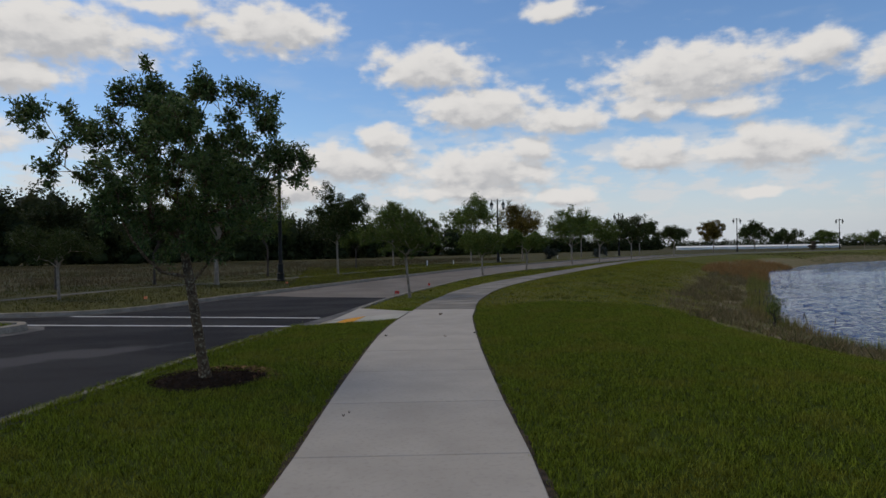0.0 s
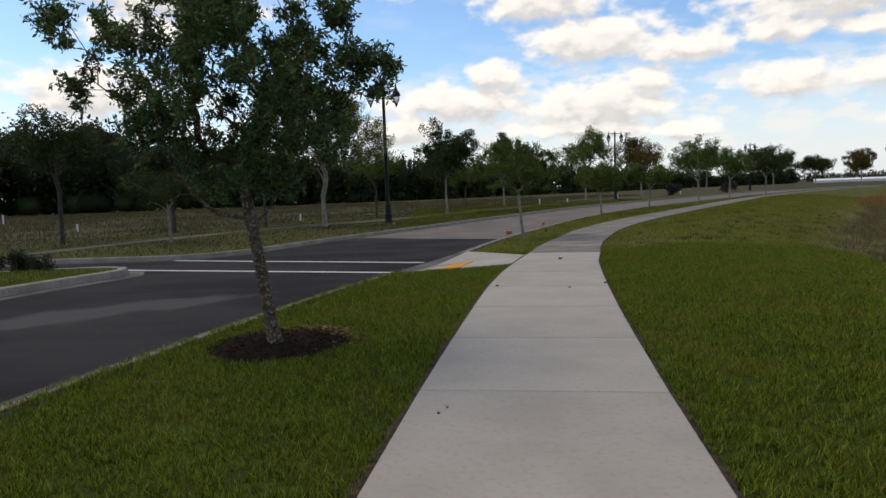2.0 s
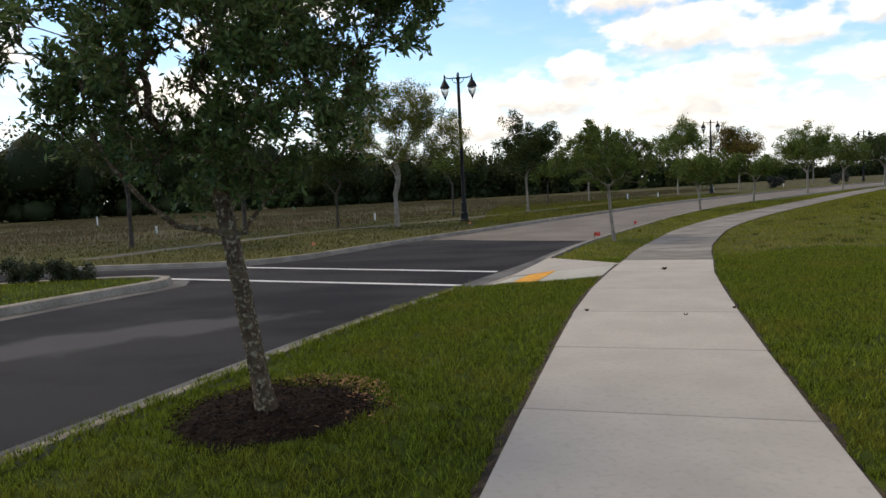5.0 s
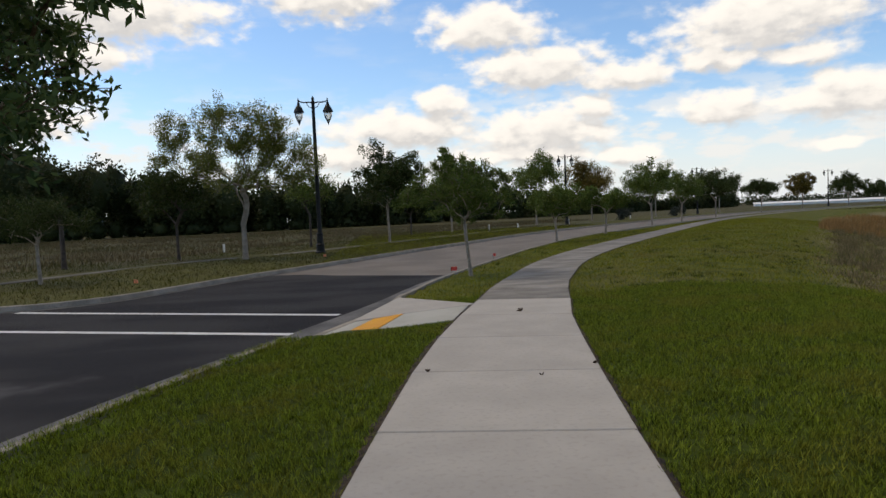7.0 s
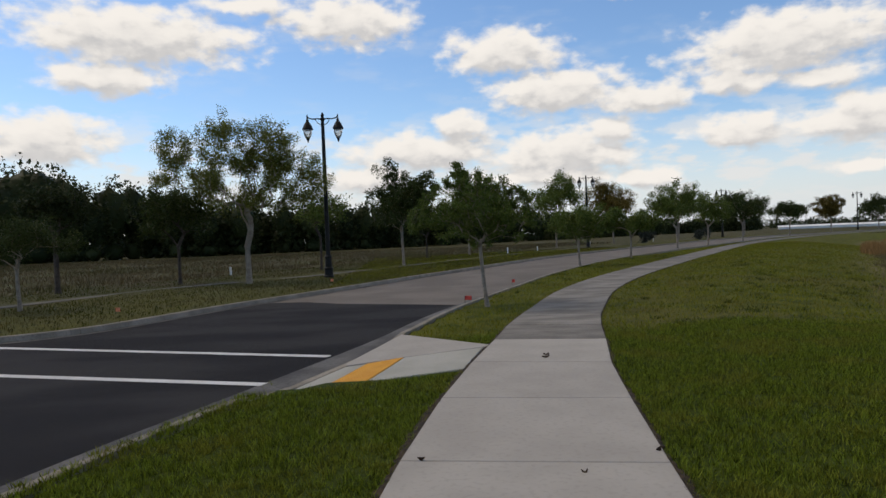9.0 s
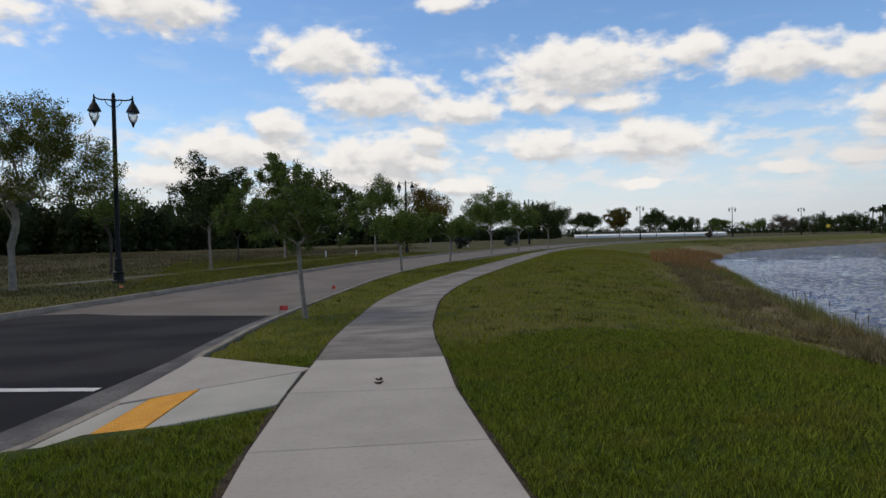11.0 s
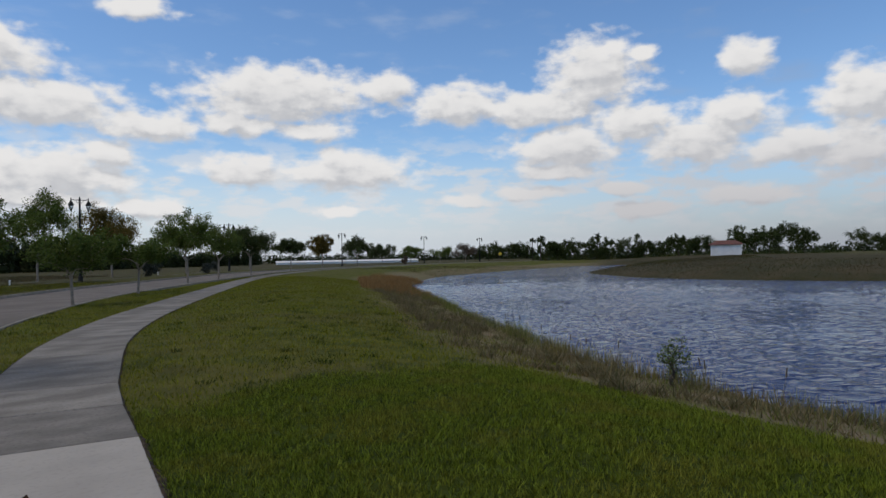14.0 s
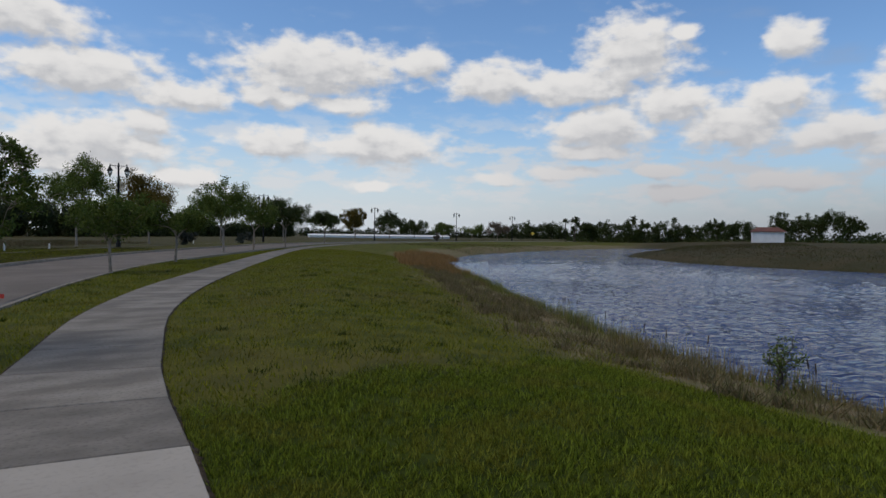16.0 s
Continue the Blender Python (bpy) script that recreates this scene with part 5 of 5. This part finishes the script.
leaf_belt("horizon_woods", [(120, 330), (200, 300), (270, 240), (300, 160), (310, 60), (330, -60), (300, -200)], 20, lambda t: 4.5, 45, 1.1, WOOD_LEAF, "low dark tree line on the horizon", 10, False, False)


# ---- street lamps ----
def lathe(profile, sides=14, center=(0, 0, 0)):
    bm = bmesh.new()
    rows = [[bm.verts.new((center[0] + r * math.cos(2 * math.pi * k / sides), center[1] + r * math.sin(2 * math.pi * k / sides), center[2] + z)) for k in range(sides)] for r, z in profile]
    for a, b in zip(rows, rows[1:]):
        for k in range(sides):
            bm.faces.new((a[k], a[(k + 1) % sides], b[(k + 1) % sides], b[k]))
    bm.faces.new(rows[0][::-1]), bm.faces.new(rows[-1])
    return bm


def bent_rod(points, radius, sides=7):
    p = [np.array(q, float) for q in points]
    v, f = tubes([(a, b, radius, radius) for a, b in zip(p, p[1:])], sides)
    return v, f


LAMP_GLASS = bpy.data.materials.new("lantern_glass")
LAMP_GLASS.use_nodes = True
glass = LAMP_GLASS.node_tree.nodes["Principled BSDF"]
glass.inputs["Base Color"].default_value = (0.85, 0.87, 0.88, 1)
glass.inputs["Roughness"].default_value, glass.inputs["Transmission Weight"].default_value, glass.inputs["IOR"].default_value = 0.25, 0.75, 1.2


def street_lamp():
    root = tagged(holder("street_lamp", -1.76, 33.2, 0.0), "black twin-arm street lamp with acorn lanterns on the verge", "street lamp", "street lamps")
    base = part("base", lathe([(0.24, 0.0), (0.24, 0.06), (0.2, 0.1), (0.19, 0.34), (0.215, 0.4), (0.16, 0.46), (0.145, 0.85), (0.165, 0.9), (0.11, 1.0)]), LAMP_METAL, root, smooth=False)
    part("pole", lathe([(0.105, 0.98), (0.1, 1.6), (0.075, 7.05), (0.095, 7.08), (0.095, 7.16), (0.06, 7.2), (0.075, 7.28), (0.05, 7.36), (0.02, 7.42)]), LAMP_METAL, root, smooth=False)
    for side in (-1, 1):
        pts = [(side * 0.06, 0, 7.12), (side * 0.22, 0, 7.14), (side * 0.42, 0, 7.13), (side * 0.58, 0, 7.16), (side * 0.68, 0, 7.22)]
        v, f = bent_rod(pts, 0.03)
        arm = mesh_part("arm", arrays_mesh("arm", v, f), LAMP_METAL, root)
        v, f = bent_rod([(side * 0.07, 0, 6.86), (side * 0.2, 0, 6.93), (side * 0.28, 0, 7.04), (side * 0.3, 0, 7.13)], 0.016)
        mesh_part("scroll", arrays_mesh("scroll", v, f), LAMP_METAL, arm)
        lantern = part("lantern", lathe([(0.012, 7.34), (0.03, 7.27), (0.035, 7.14), (0.06, 7.1), (0.07, 7.02), (0.15, 6.9), (0.235, 6.72), (0.245, 6.66), (0.2, 6.64)], center=(side * 0.68, 0, 0)), LAMP_METAL, root, "black bell-shaped lantern hood")
        part("glass", lathe([(0.195, 6.655), (0.19, 6.5), (0.13, 6.33), (0.075, 6.24)], center=(side * 0.68, 0, 0)), LAMP_GLASS, lantern, "pale glass globe")
        part("finial", lathe([(0.08, 6.25), (0.06, 6.2), (0.03, 6.12), (0.008, 6.06)], center=(side * 0.68, 0, 0)), LAMP_METAL, lantern)
        for k in range(4):
            a = math.pi / 4 + k * math.pi / 2
            c, s = math.cos(a), math.sin(a)
            v, f = bent_rod([(side * 0.68 + c * 0.2, s * 0.2, 6.65), (side * 0.68 + c * 0.193, s * 0.193, 6.5), (side * 0.68 + c * 0.135, s * 0.135, 6.33), (side * 0.68 + c * 0.08, s * 0.08, 6.24)], 0.008, 4)
            mesh_part("rib", arrays_mesh("rib", v, f), LAMP_METAL, lantern)
    return root


lamp = street_lamp()
for lx, ly, turn in ((20.6, 69.9, -8), (50.6, 101.5, -20), (89.5, 125.4, -32), (122.5, 133.8, -40), (150.5, 139, -45), (185, 143, -45)):
    copy_thing(lamp, pose(lx, ly, 0.02, 0, 0, turn))


# ---- house and long white shed beyond the pond ----
def box(bm, x0, x1, y0, y1, z0, z1):
    v = [bm.verts.new((x, y, z)) for z in (z0, z1) for x, y in ((x0, y0), (x1, y0), (x1, y1), (x0, y1))]
    for q in ((0, 3, 2, 1), (4, 5, 6, 7), (0, 1, 5, 4), (1, 2, 6, 5), (2, 3, 7, 6), (3, 0, 4, 7)):
        bm.faces.new([v[i] for i in q])
    return bm


def pump_house():
    gz = float(height(np.array([[151.9, 66.0]]))[0])
    root = tagged(holder("pump_house", 151.9, 66.0, gz - 0.05, -65, 0.78), "small white rendered house with red tiled hip roof", "house")
    part("wall", box(bmesh.new(), -4.0, 4.0, -2.2, 2.2, 0, 3.1), WHITE_WALL, root)
    bm = bmesh.new()
    lo = [bm.verts.new(p) for p in ((-4.5, -2.7, 3.0), (4.5, -2.7, 3.0), (4.5, 2.7, 3.0), (-4.5, 2.7, 3.0))]
    eave = [bm.verts.new(p) for p in ((-4.5, -2.7, 3.16), (4.5, -2.7, 3.16), (4.5, 2.7, 3.16), (-4.5, 2.7, 3.16))]
    ridge = [bm.verts.new(p) for p in ((-2.6, 0, 4.35), (2.6, 0, 4.35))]
    bm.faces.new(lo[::-1])
    for i in range(4):
        bm.faces.new((lo[i], lo[(i + 1) % 4], eave[(i + 1) % 4], eave[i]))
    bm.faces.new((eave[0], eave[1], ridge[1], ridge[0])), bm.faces.new((eave[1], eave[2], ridge[1])), bm.faces.new((eave[2], eave[3], ridge[0], ridge[1])), bm.faces.new((eave[3], eave[0], ridge[0]))
    roof = part("roof", bm, ROOF_TILE, root)
    for x0 in (-2.6, 0.9):
        part("panel", box(bmesh.new(), x0, x0 + 1.7, -2.24, -2.19, 0.9, 2.2), WHITE_WALL, root, "pale shuttered opening")


pump_house()


def white_shed(x0, y0, x1, y1, tall, label):
    a, b = np.array((x0, y0)), np.array((x1, y1))
    long = np.linalg.norm(b - a)
    turn = math.degrees(math.atan2(*(b - a)[::-1]))
    root = tagged(holder("long_shed", *((a + b) / 2), 0.0, turn), label, "shed")
    part("wall", box(bmesh.new(), -long / 2, long / 2, -6, 6, 0, tall), WHITE_SHEET, root)
    bm = bmesh.new()
    n = 30
    for i in range(n + 1):
        x = -long / 2 - 0.3 + (long + 0.6) * i / n
        for k in range(7):
            bm.verts.new((x, -6.3 + 12.6 * k / 6, tall + 0.55 * math.sin(math.pi * k / 6)))
    bm.verts.ensure_lookup_table()
    for i in range(n):
        for k in range(6):
            p = i * 7 + k
            bm.faces.new([bm.verts[q] for q in (p, p + 7, p + 8, p + 1)])
    part("roof", bm, WHITE_SHEET, root)


white_shed(130, 221, 176, 196, 0.75, "long low white-sheeted shed on the horizon")


# ---- median hedge ----
for i in range(12):
    t = i / 11
    bush_x, bush_y = -8.3 - 6.6 * t, 12.75 - 2.2 * t * t
    rng = np.random.default_rng(200 + i)
    make_tree("hedge_shrub", bush_x, bush_y, "low dark shrub in the median hedge", 200 + i, lobe_ball(rng, 0.62, 0.26, 0.30, 8), 0.1, 0.025, 2600, 0.06, DARK_BARK, HEDGE_LEAF, clumps=45, spread=0.06, category="shrub", group="median hedge")


# ---- mulch ring under the oak ----
def mulch_bed():
    rng = np.random.default_rng(3)
    cx, cy = -0.83, 4.45
    root = tagged(holder("mulch_bed", cx, cy, 0.0), "dark mulch ring round the oak with dry leaves", "mulch bed")
    bm = bmesh.new()
    mid = bm.verts.new((0, 0, 0.045))
    rows = []
    for r in (0.27, 0.5, 0.7):
        row = []
        for k in range(40):
            a = 2 * math.pi * k / 40
            w = 1 + 0.10 * math.sin(3 * a + 1) + 0.06 * math.sin(7 * a) + 0.03 * math.sin(13 * a)
            row.append(bm.verts.new((r * w * math.cos(a), r * w * math.sin(a), 0.045 - 0.07 * (r / 0.7) ** 2 + rng.uniform(-0.012, 0.012))))
        rows.append(row)
    for k in range(40):
        bm.faces.new((mid, rows[0][k], rows[0][(k + 1) % 40]))
        for a, b in zip(rows, rows[1:]):
            bm.faces.new((a[k], b[k], b[(k + 1) % 40], a[(k + 1) % 40]))
    part("soil", bm, SOIL, root, smooth=True)

    def scatter(name, n, size, mat, far, label, lift):
        rad, ang = np.sqrt(rng.uniform(far[0] ** 2, far[1] ** 2, n)), rng.uniform(0, 2 * np.pi, n)
        if name == "dry_leaves":
            ang = rng.normal(0.9, 0.55, n)
        c = np.column_stack([rad * np.cos(ang), rad * np.sin(ang), lift + 0.03 - 0.06 * (rad / 0.7) ** 2])
        v, f = leaves(c, 0.01, size, size * 0.4, rng)
        v[:, 2] = np.maximum(v[:, 2] * 0.4 + lift * 0.6, -0.025)
        tagged(mesh_part(name, arrays_mesh(name, v, f), mat, root, label), kind="stuff")
    scatter("bark_chip_litter", 2600, 0.05, CHIP, (0.0, 0.71), "dark bark chips", 0.03)
    scatter("dry_leaves", 560, 0.045, DRY_LEAF, (0.56, 0.92), "fallen brown leaves", 0.03)


mulch_bed()


# ---- markers ----
def marker(x, y, mat, tall, wide, label, group, gz=None):
    gz = float(height(np.array([[x, y]]))[0]) if gz is None else gz
    root = tagged(holder("marker_flag", x, y, gz), label, "marker flag", group)
    v, f = bent_rod([(0, 0, -0.05), (0, 0, tall)], 0.004, 5)
    mesh_part("wire", arrays_mesh("wire", v, f), LAMP_METAL, root)
    bm = bmesh.new()
    rows = []
    for i in range(5):
        x0 = wide * i / 4
        rows.append([bm.verts.new((x0, 0.018 * math.sin(i * 1.4) + e, z)) for z, e in ((tall - 0.1, 0), (tall, 0), (tall, 0.002), (tall - 0.1, 0.002))])
    for a, b in zip(rows, rows[1:]):
        for k in range(4):
            bm.faces.new((a[k], b[k], b[(k + 1) % 4], a[(k + 1) % 4]))
    part("flag", bm, mat, root)


marker(3.06, 18.75, FLAG_RED, 0.16, 0.16, "small red marker flag at the road seam", "marker flags", 0.0)
marker(5.3, 25.5, FLAG_RED, 0.2, 0.10, "small red marker standing on the worn road", "marker flags", -0.155)
marker(-5.6, 20.2, FLAG_ORANGE, 0.16, 0.12, "small orange marker on the far verge", "marker flags")
marker(-1.3, 29.6, FLAG_ORANGE, 0.12, 0.12, "small orange marker on the far verge", "marker flags")


def warning_sign(x, y):
    gz = float(height(np.array([[x, y]]))[0])
    root = tagged(holder("road_sign", x, y, gz, -45), "distant yellow diamond road sign on a post", "road sign")
    part("post", box(bmesh.new(), -0.04, 0.04, -0.03, 0.03, -0.1, 2.9), LAMP_METAL, root)
    bm = bmesh.new()
    ring = [(0.0, 1.75), (0.62, 2.37), (0.0, 2.99), (-0.62, 2.37)]
    front, rear = [bm.verts.new((a, -0.05, b)) for a, b in ring], [bm.verts.new((a, -0.035, b)) for a, b in ring]
    bm.faces.new(front), bm.faces.new(rear[::-1])
    for k in range(4):
        bm.faces.new((front[k], rear[k], rear[(k + 1) % 4], front[(k + 1) % 4]))
    part("plate", bm, SIGN_YELLOW, root)


warning_sign(162.0, 140.6)


def pipe_stub(x, y, tall):
    gz = float(height(np.array([[x, y]]))[0])
    root = tagged(holder("pipe_stub", x, y, gz), "short white pipe standing in the grass", "pipe", "white pipe stubs")
    part("pipe", lathe([(0.06, -0.1), (0.06, tall), (0.052, tall + 0.005)], 10), PIPE, root)
    part("cap", lathe([(0.068, tall - 0.06), (0.068, tall + 0.02), (0.05, tall + 0.04)], 10), PIPE, root)


for px, py, tall in ((-7.9, 40.0, 0.42), (-38, 57, 0.9), (11.0, 62.2, 0.5), (-20, 36, 0.4), (22.8, 77.0, 0.5), (36, 92, 0.5), (14.5, 66, 0.4)):
    pipe_stub(px, py, tall)


# ---- leaf litter on the slabs ----
def litter(x, y, turn, size, slim=0.4):
    bm = bmesh.new()
    n = 14
    top = [bm.verts.new((math.cos(2 * math.pi * k / n) * size * (1 + 0.2 * math.sin(2.3 * k + turn)), math.sin(2 * math.pi * k / n) * size * slim * (1 + 0.3 * math.sin(1.7 * k)), 0.012 + 0.012 * math.cos(4 * math.pi * k / n))) for k in range(n)]
    low = [bm.verts.new((v.co.x, v.co.y, v.co.z - 0.006)) for v in top]
    bm.faces.new(top), bm.faces.new(low[::-1])
    for k in range(n):
        bm.faces.new((low[k], low[(k + 1) % n], top[(k + 1) % n], top[k]))
    ob = part("fallen_leaf", bm, CHIP)
    ob.matrix_basis = pose(x, y, 0.002, 0, 0, turn)
    tagged(ob, "dark curled leaf lying on the concrete", "leaf", "fallen leaves")


litter(3.44, 11.62, 25, 0.040, 0.7), litter(3.39, 11.44, 8, 0.048, 0.35), litter(2.78, 7.47, 10, 0.022)
litter(1.74, 7.89, -10, 0.024, 0.25), litter(3.40, 7.80, 40, 0.024, 0.5), litter(0.86, 2.21, 30, 0.010), litter(0.80, 2.10, -20, 0.011, 0.6)


# ---- grass ----
def blades(name, pts, tall, wide, mat, label, seed, lean=0.5, uneven=0.0, over_kerb=False):
    """Single pointed blades standing on the ground."""
    rng = np.random.default_rng(seed)
    n = len(pts)
    z = height(pts)
    if over_kerb:
        z = np.where(sample(D_ROAD, pts) < 0.12, np.maximum(z, -0.012), z)
    a = rng.uniform(0, 2 * np.pi, n)
    h = tall * rng.uniform(0.55, 1.25, n)
    swell = np.sin(pts[:, 0] * 1.9 + 2 * np.sin(pts[:, 1] * 1.3)) * np.sin(pts[:, 1] * 2.3 + 1.5 * np.sin(pts[:, 0] * 0.9))
    h *= 1 + uneven * swell
    w = wide * rng.uniform(0.7, 1.3, n)
    side = np.column_stack([np.cos(a), np.sin(a), np.zeros(n)])
    b = rng.uniform(0, 2 * np.pi, n)
    l = lean * rng.uniform(0.1, 1.0, n) * h
    base = np.column_stack([pts, z - 0.01])
    tip = base + np.column_stack([np.cos(b) * l, np.sin(b) * l, h])
    v = np.stack([base - side * w[:, None] / 2, base + side * w[:, None] / 2, tip], 1).reshape(-1, 3)
    return tagged(mesh_part(name, arrays_mesh(name, v, np.arange(3 * n).reshape(-1, 3)), mat), label, "grass", kind="stuff")


def scatter_points(n, x0, x1, y0, y1, keep, seed):
    rng = np.random.default_rng(seed)
    p = np.column_stack([rng.uniform(x0, x1, n), rng.uniform(y0, y1, n)])
    return p[keep(p)]


def open_ground(p, gap=0.0):
    w = half_width(p[:, 1])
    return (sample(D_WALK, p) > w + 0.008 + 0.020 * (p[:, 1] < 12.8) + gap + 0.018 * np.sin(p[:, 1] * 9 + 3 * np.sin(p[:, 1] * 3.1)) * np.sin(p[:, 1] * 23)) & (sample(D_ROAD, p) > -0.095 + 0.04 * np.sin(p[:, 1] * 7 + 2 * np.sin(p[:, 1] * 2.3))) & (away(p, RAMP) > 0.03) & (np.linalg.norm(p - (-0.83, 4.45), axis=1) > 0.66) & (sample(D_SHORE, p) > 0.3)


def patchy(p, f, lo, hi, seed):
    """Thins points out in patches."""
    rng = np.random.default_rng(seed)
    v = np.sin(p[:, 0] * f + 1.7 * np.sin(p[:, 1] * f * 0.8)) * np.sin(p[:, 1] * f * 1.1 + 1.3 * np.sin(p[:, 0] * f * 0.7))
    return rng.uniform(0, 1, len(p)) < lo + (hi - lo) * (v * 0.5 + 0.5)


tufts = scatter_points(104000, -3.6, 10.8, -1.5, 13.8, lambda p: sample(D_ROAD, p) > -0.1, 41)
sod = np.repeat(tufts, 8, 0)
sod += np.random.default_rng(40).normal(size=sod.shape) * 0.016
sod = sod[open_ground(sod)]
sod = sod[np.random.default_rng(1).uniform(0, 1, len(sod)) < sod_zone(sod)]
blades("sod_grass", sod, 0.062, 0.0092, SOD_BLADE, "dense fresh green lawn blades", 42, 1.0, over_kerb=True)
lawn = scatter_points(640000, -1.0, 34.0, 12.6, 66.0, lambda p: open_ground(p) & (sample(D_SHORE, p) > 1.6), 43)
lawn = lawn[(np.random.default_rng(2).uniform(0, 1, len(lawn)) > sod_zone(lawn)) & patchy(lawn, 1.9, 0.45, 1.0, 44)]
blades("thin_lawn_grass", lawn, 0.06, 0.016, LAWN_BLADE, "older patchy lawn blades", 45, 0.9)
clump_c = scatter_points(420, 4.0, 20.0, 13.2, 46.0, lambda p: open_ground(p, 0.3) & (sample(D_SHORE, p) > 3.5), 46)
rng_c = np.random.default_rng(47)
clumped = np.repeat(clump_c, 36, 0) + rng_c.normal(size=(len(clump_c) * 36, 2)) * rng_c.uniform(0.04, 0.30, (len(clump_c), 1)) .repeat(36, 0)
blades("weed_clumps", clumped, 0.085, 0.014, WEED_BLADE, "darker weed tufts in the lawn", 48, 1.0)
verge = scatter_points(170000, -24, 22, 13, 70, lambda p: (sample(D_ROAD, p) > 0.05) & (sample(D_FAR, p) < 13) & (away(p, FAR_WALK[::3], closed=False) > 0.8) & ((p[:, 1] - np.interp(p[:, 0], FAR_KERB[:, 0], FAR_KERB[:, 1])) > 0), 49)
blades("verge_grass", verge, 0.09, 0.022, VERGE_BLADE, "patchy verge grass across the road", 50, 0.8)
island = scatter_points(60000, -16, -6.4, 4, 13.6, lambda p: sample(D_MEDIAN, p) < -0.1, 51)
blades("median_grass", island, 0.07, 0.014, SOD_BLADE, "green median grass", 52, 0.8)
field = scatter_points(150000, -70, 30, 25, 110, lambda p: (sample(D_FAR, p) > 12) & ((p[:, 1] - np.interp(p[:, 0], FAR_KERB[:, 0], FAR_KERB[:, 1])) > 0), 53)
field = field[patchy(field, 0.35, 0.2, 1.0, 54)][::14]
field = np.repeat(field, 14, 0) + np.random.default_rng(39).normal(size=(len(field) * 14, 2)) * 0.7
blades("field_grass", field, 0.26, 0.045, FIELD_BLADE, "dry tan field grass", 55, 0.6)
# the rough bank: sedge and reeds
bank = scatter_points(300000, 8.5, 32, 2, 42, lambda p: (sample(D_SHORE, p) > -0.35) & (sample(D_SHORE, p) < 5.2), 56)
bd = sample(D_SHORE, bank)
keep = np.random.default_rng(57).uniform(0, 1, len(bank)) < np.where(bd < 1.0, 0.8, 0.42 * np.clip(1 - (bd + 0.5 * np.sin(bank[:, 1] * 2.1 + 2 * np.sin(bank[:, 0] * 1.3)) - 2.4) / 1.5, 0, 1))
bank, bd = bank[keep], bd[keep]
dry = bank[bd >= 0.75]
blades("bank_sedge", dry[patchy(dry, 1.4, 0.25, 1.0, 74)], 0.13, 0.012, DRY_BLADE, "dry brown stems and sedge on the pond bank", 58, 1.0, 0.55)
reed = bank[bd < 0.85]
blades("shore_reeds", reed[patchy(reed, 0.9, 0.35, 1.0, 75)], 0.30, 0.014, REED_BLADE, "upright green-brown reeds along the water", 59, 0.35, 0.65)
# darker scrubby clumps along the bank
scrub_c = scatter_points(5200, 9, 34, 3, 44, lambda p: (sample(D_SHORE, p) > 0.5) & (sample(D_SHORE, p) < 3.2), 71)[:230]
rng_s = np.random.default_rng(72)
scrub = np.repeat(scrub_c, 70, 0) + rng_s.normal(size=(len(scrub_c) * 70, 2)) * rng_s.uniform(0.08, 0.26, (len(scrub_c), 1)).repeat(70, 0)
blades("bank_scrub", scrub, 0.22, 0.022, SCRUB_BLADE, "dark low scrub clumps on the pond bank", 73, 1.2, 0.5)
# brown seed heads standing over the reeds
heads = scatter_points(9000, 11, 24, 4, 26, lambda p: (sample(D_SHORE, p) > -0.1) & (sample(D_SHORE, p) < 0.6), 65)[:12]
hz, rng_r = height(heads), np.random.default_rng(66)
stalks = []
for (hx, hy), h in zip(heads, hz):
    top = rng_r.uniform(0.34, 0.5)
    lx, ly = rng_r.normal(0, 0.05, 2)
    a, b, c = np.array((hx, hy, h)), np.array((hx + lx, hy + ly, h + top)), np.array((hx + lx * 1.2, hy + ly * 1.2, h + top + 0.13))
    stalks += [(a, b, 0.004, 0.003), (b, c, 0.013, 0.012)]
sv, sf = tubes(stalks, 6)
tagged(mesh_part("cattails", arrays_mesh("cattails", sv, sf), DARK_BARK), "brown cattail heads above the shore reeds", "reeds", kind="stuff")
rusty = scatter_points(40000, 27, 46, 32, 56, lambda p: (sample(D_SHORE, p) > -0.3) & (sample(D_SHORE, p) < 4.0), 60)
rusty = rusty[patchy(rusty, 0.5, 0.3, 1.0, 61)]
blades("rusty_sedge", rusty, 0.4, 0.035, RUST_BLADE, "rust-coloured sedge round the cove", 62, 0.6)
spit = scatter_points(60000, 58, 140, 5, 82, lambda p: (sample(D_SHORE, p) > -0.2) & (sample(D_SHORE, p) < 22), 63)
blades("spit_sedge", spit, 0.16, 0.05, SPIT_BLADE, "brown sedge on the far bank", 64, 0.6)

# ---- slabs of the sidewalk ----
build_sidewalk()
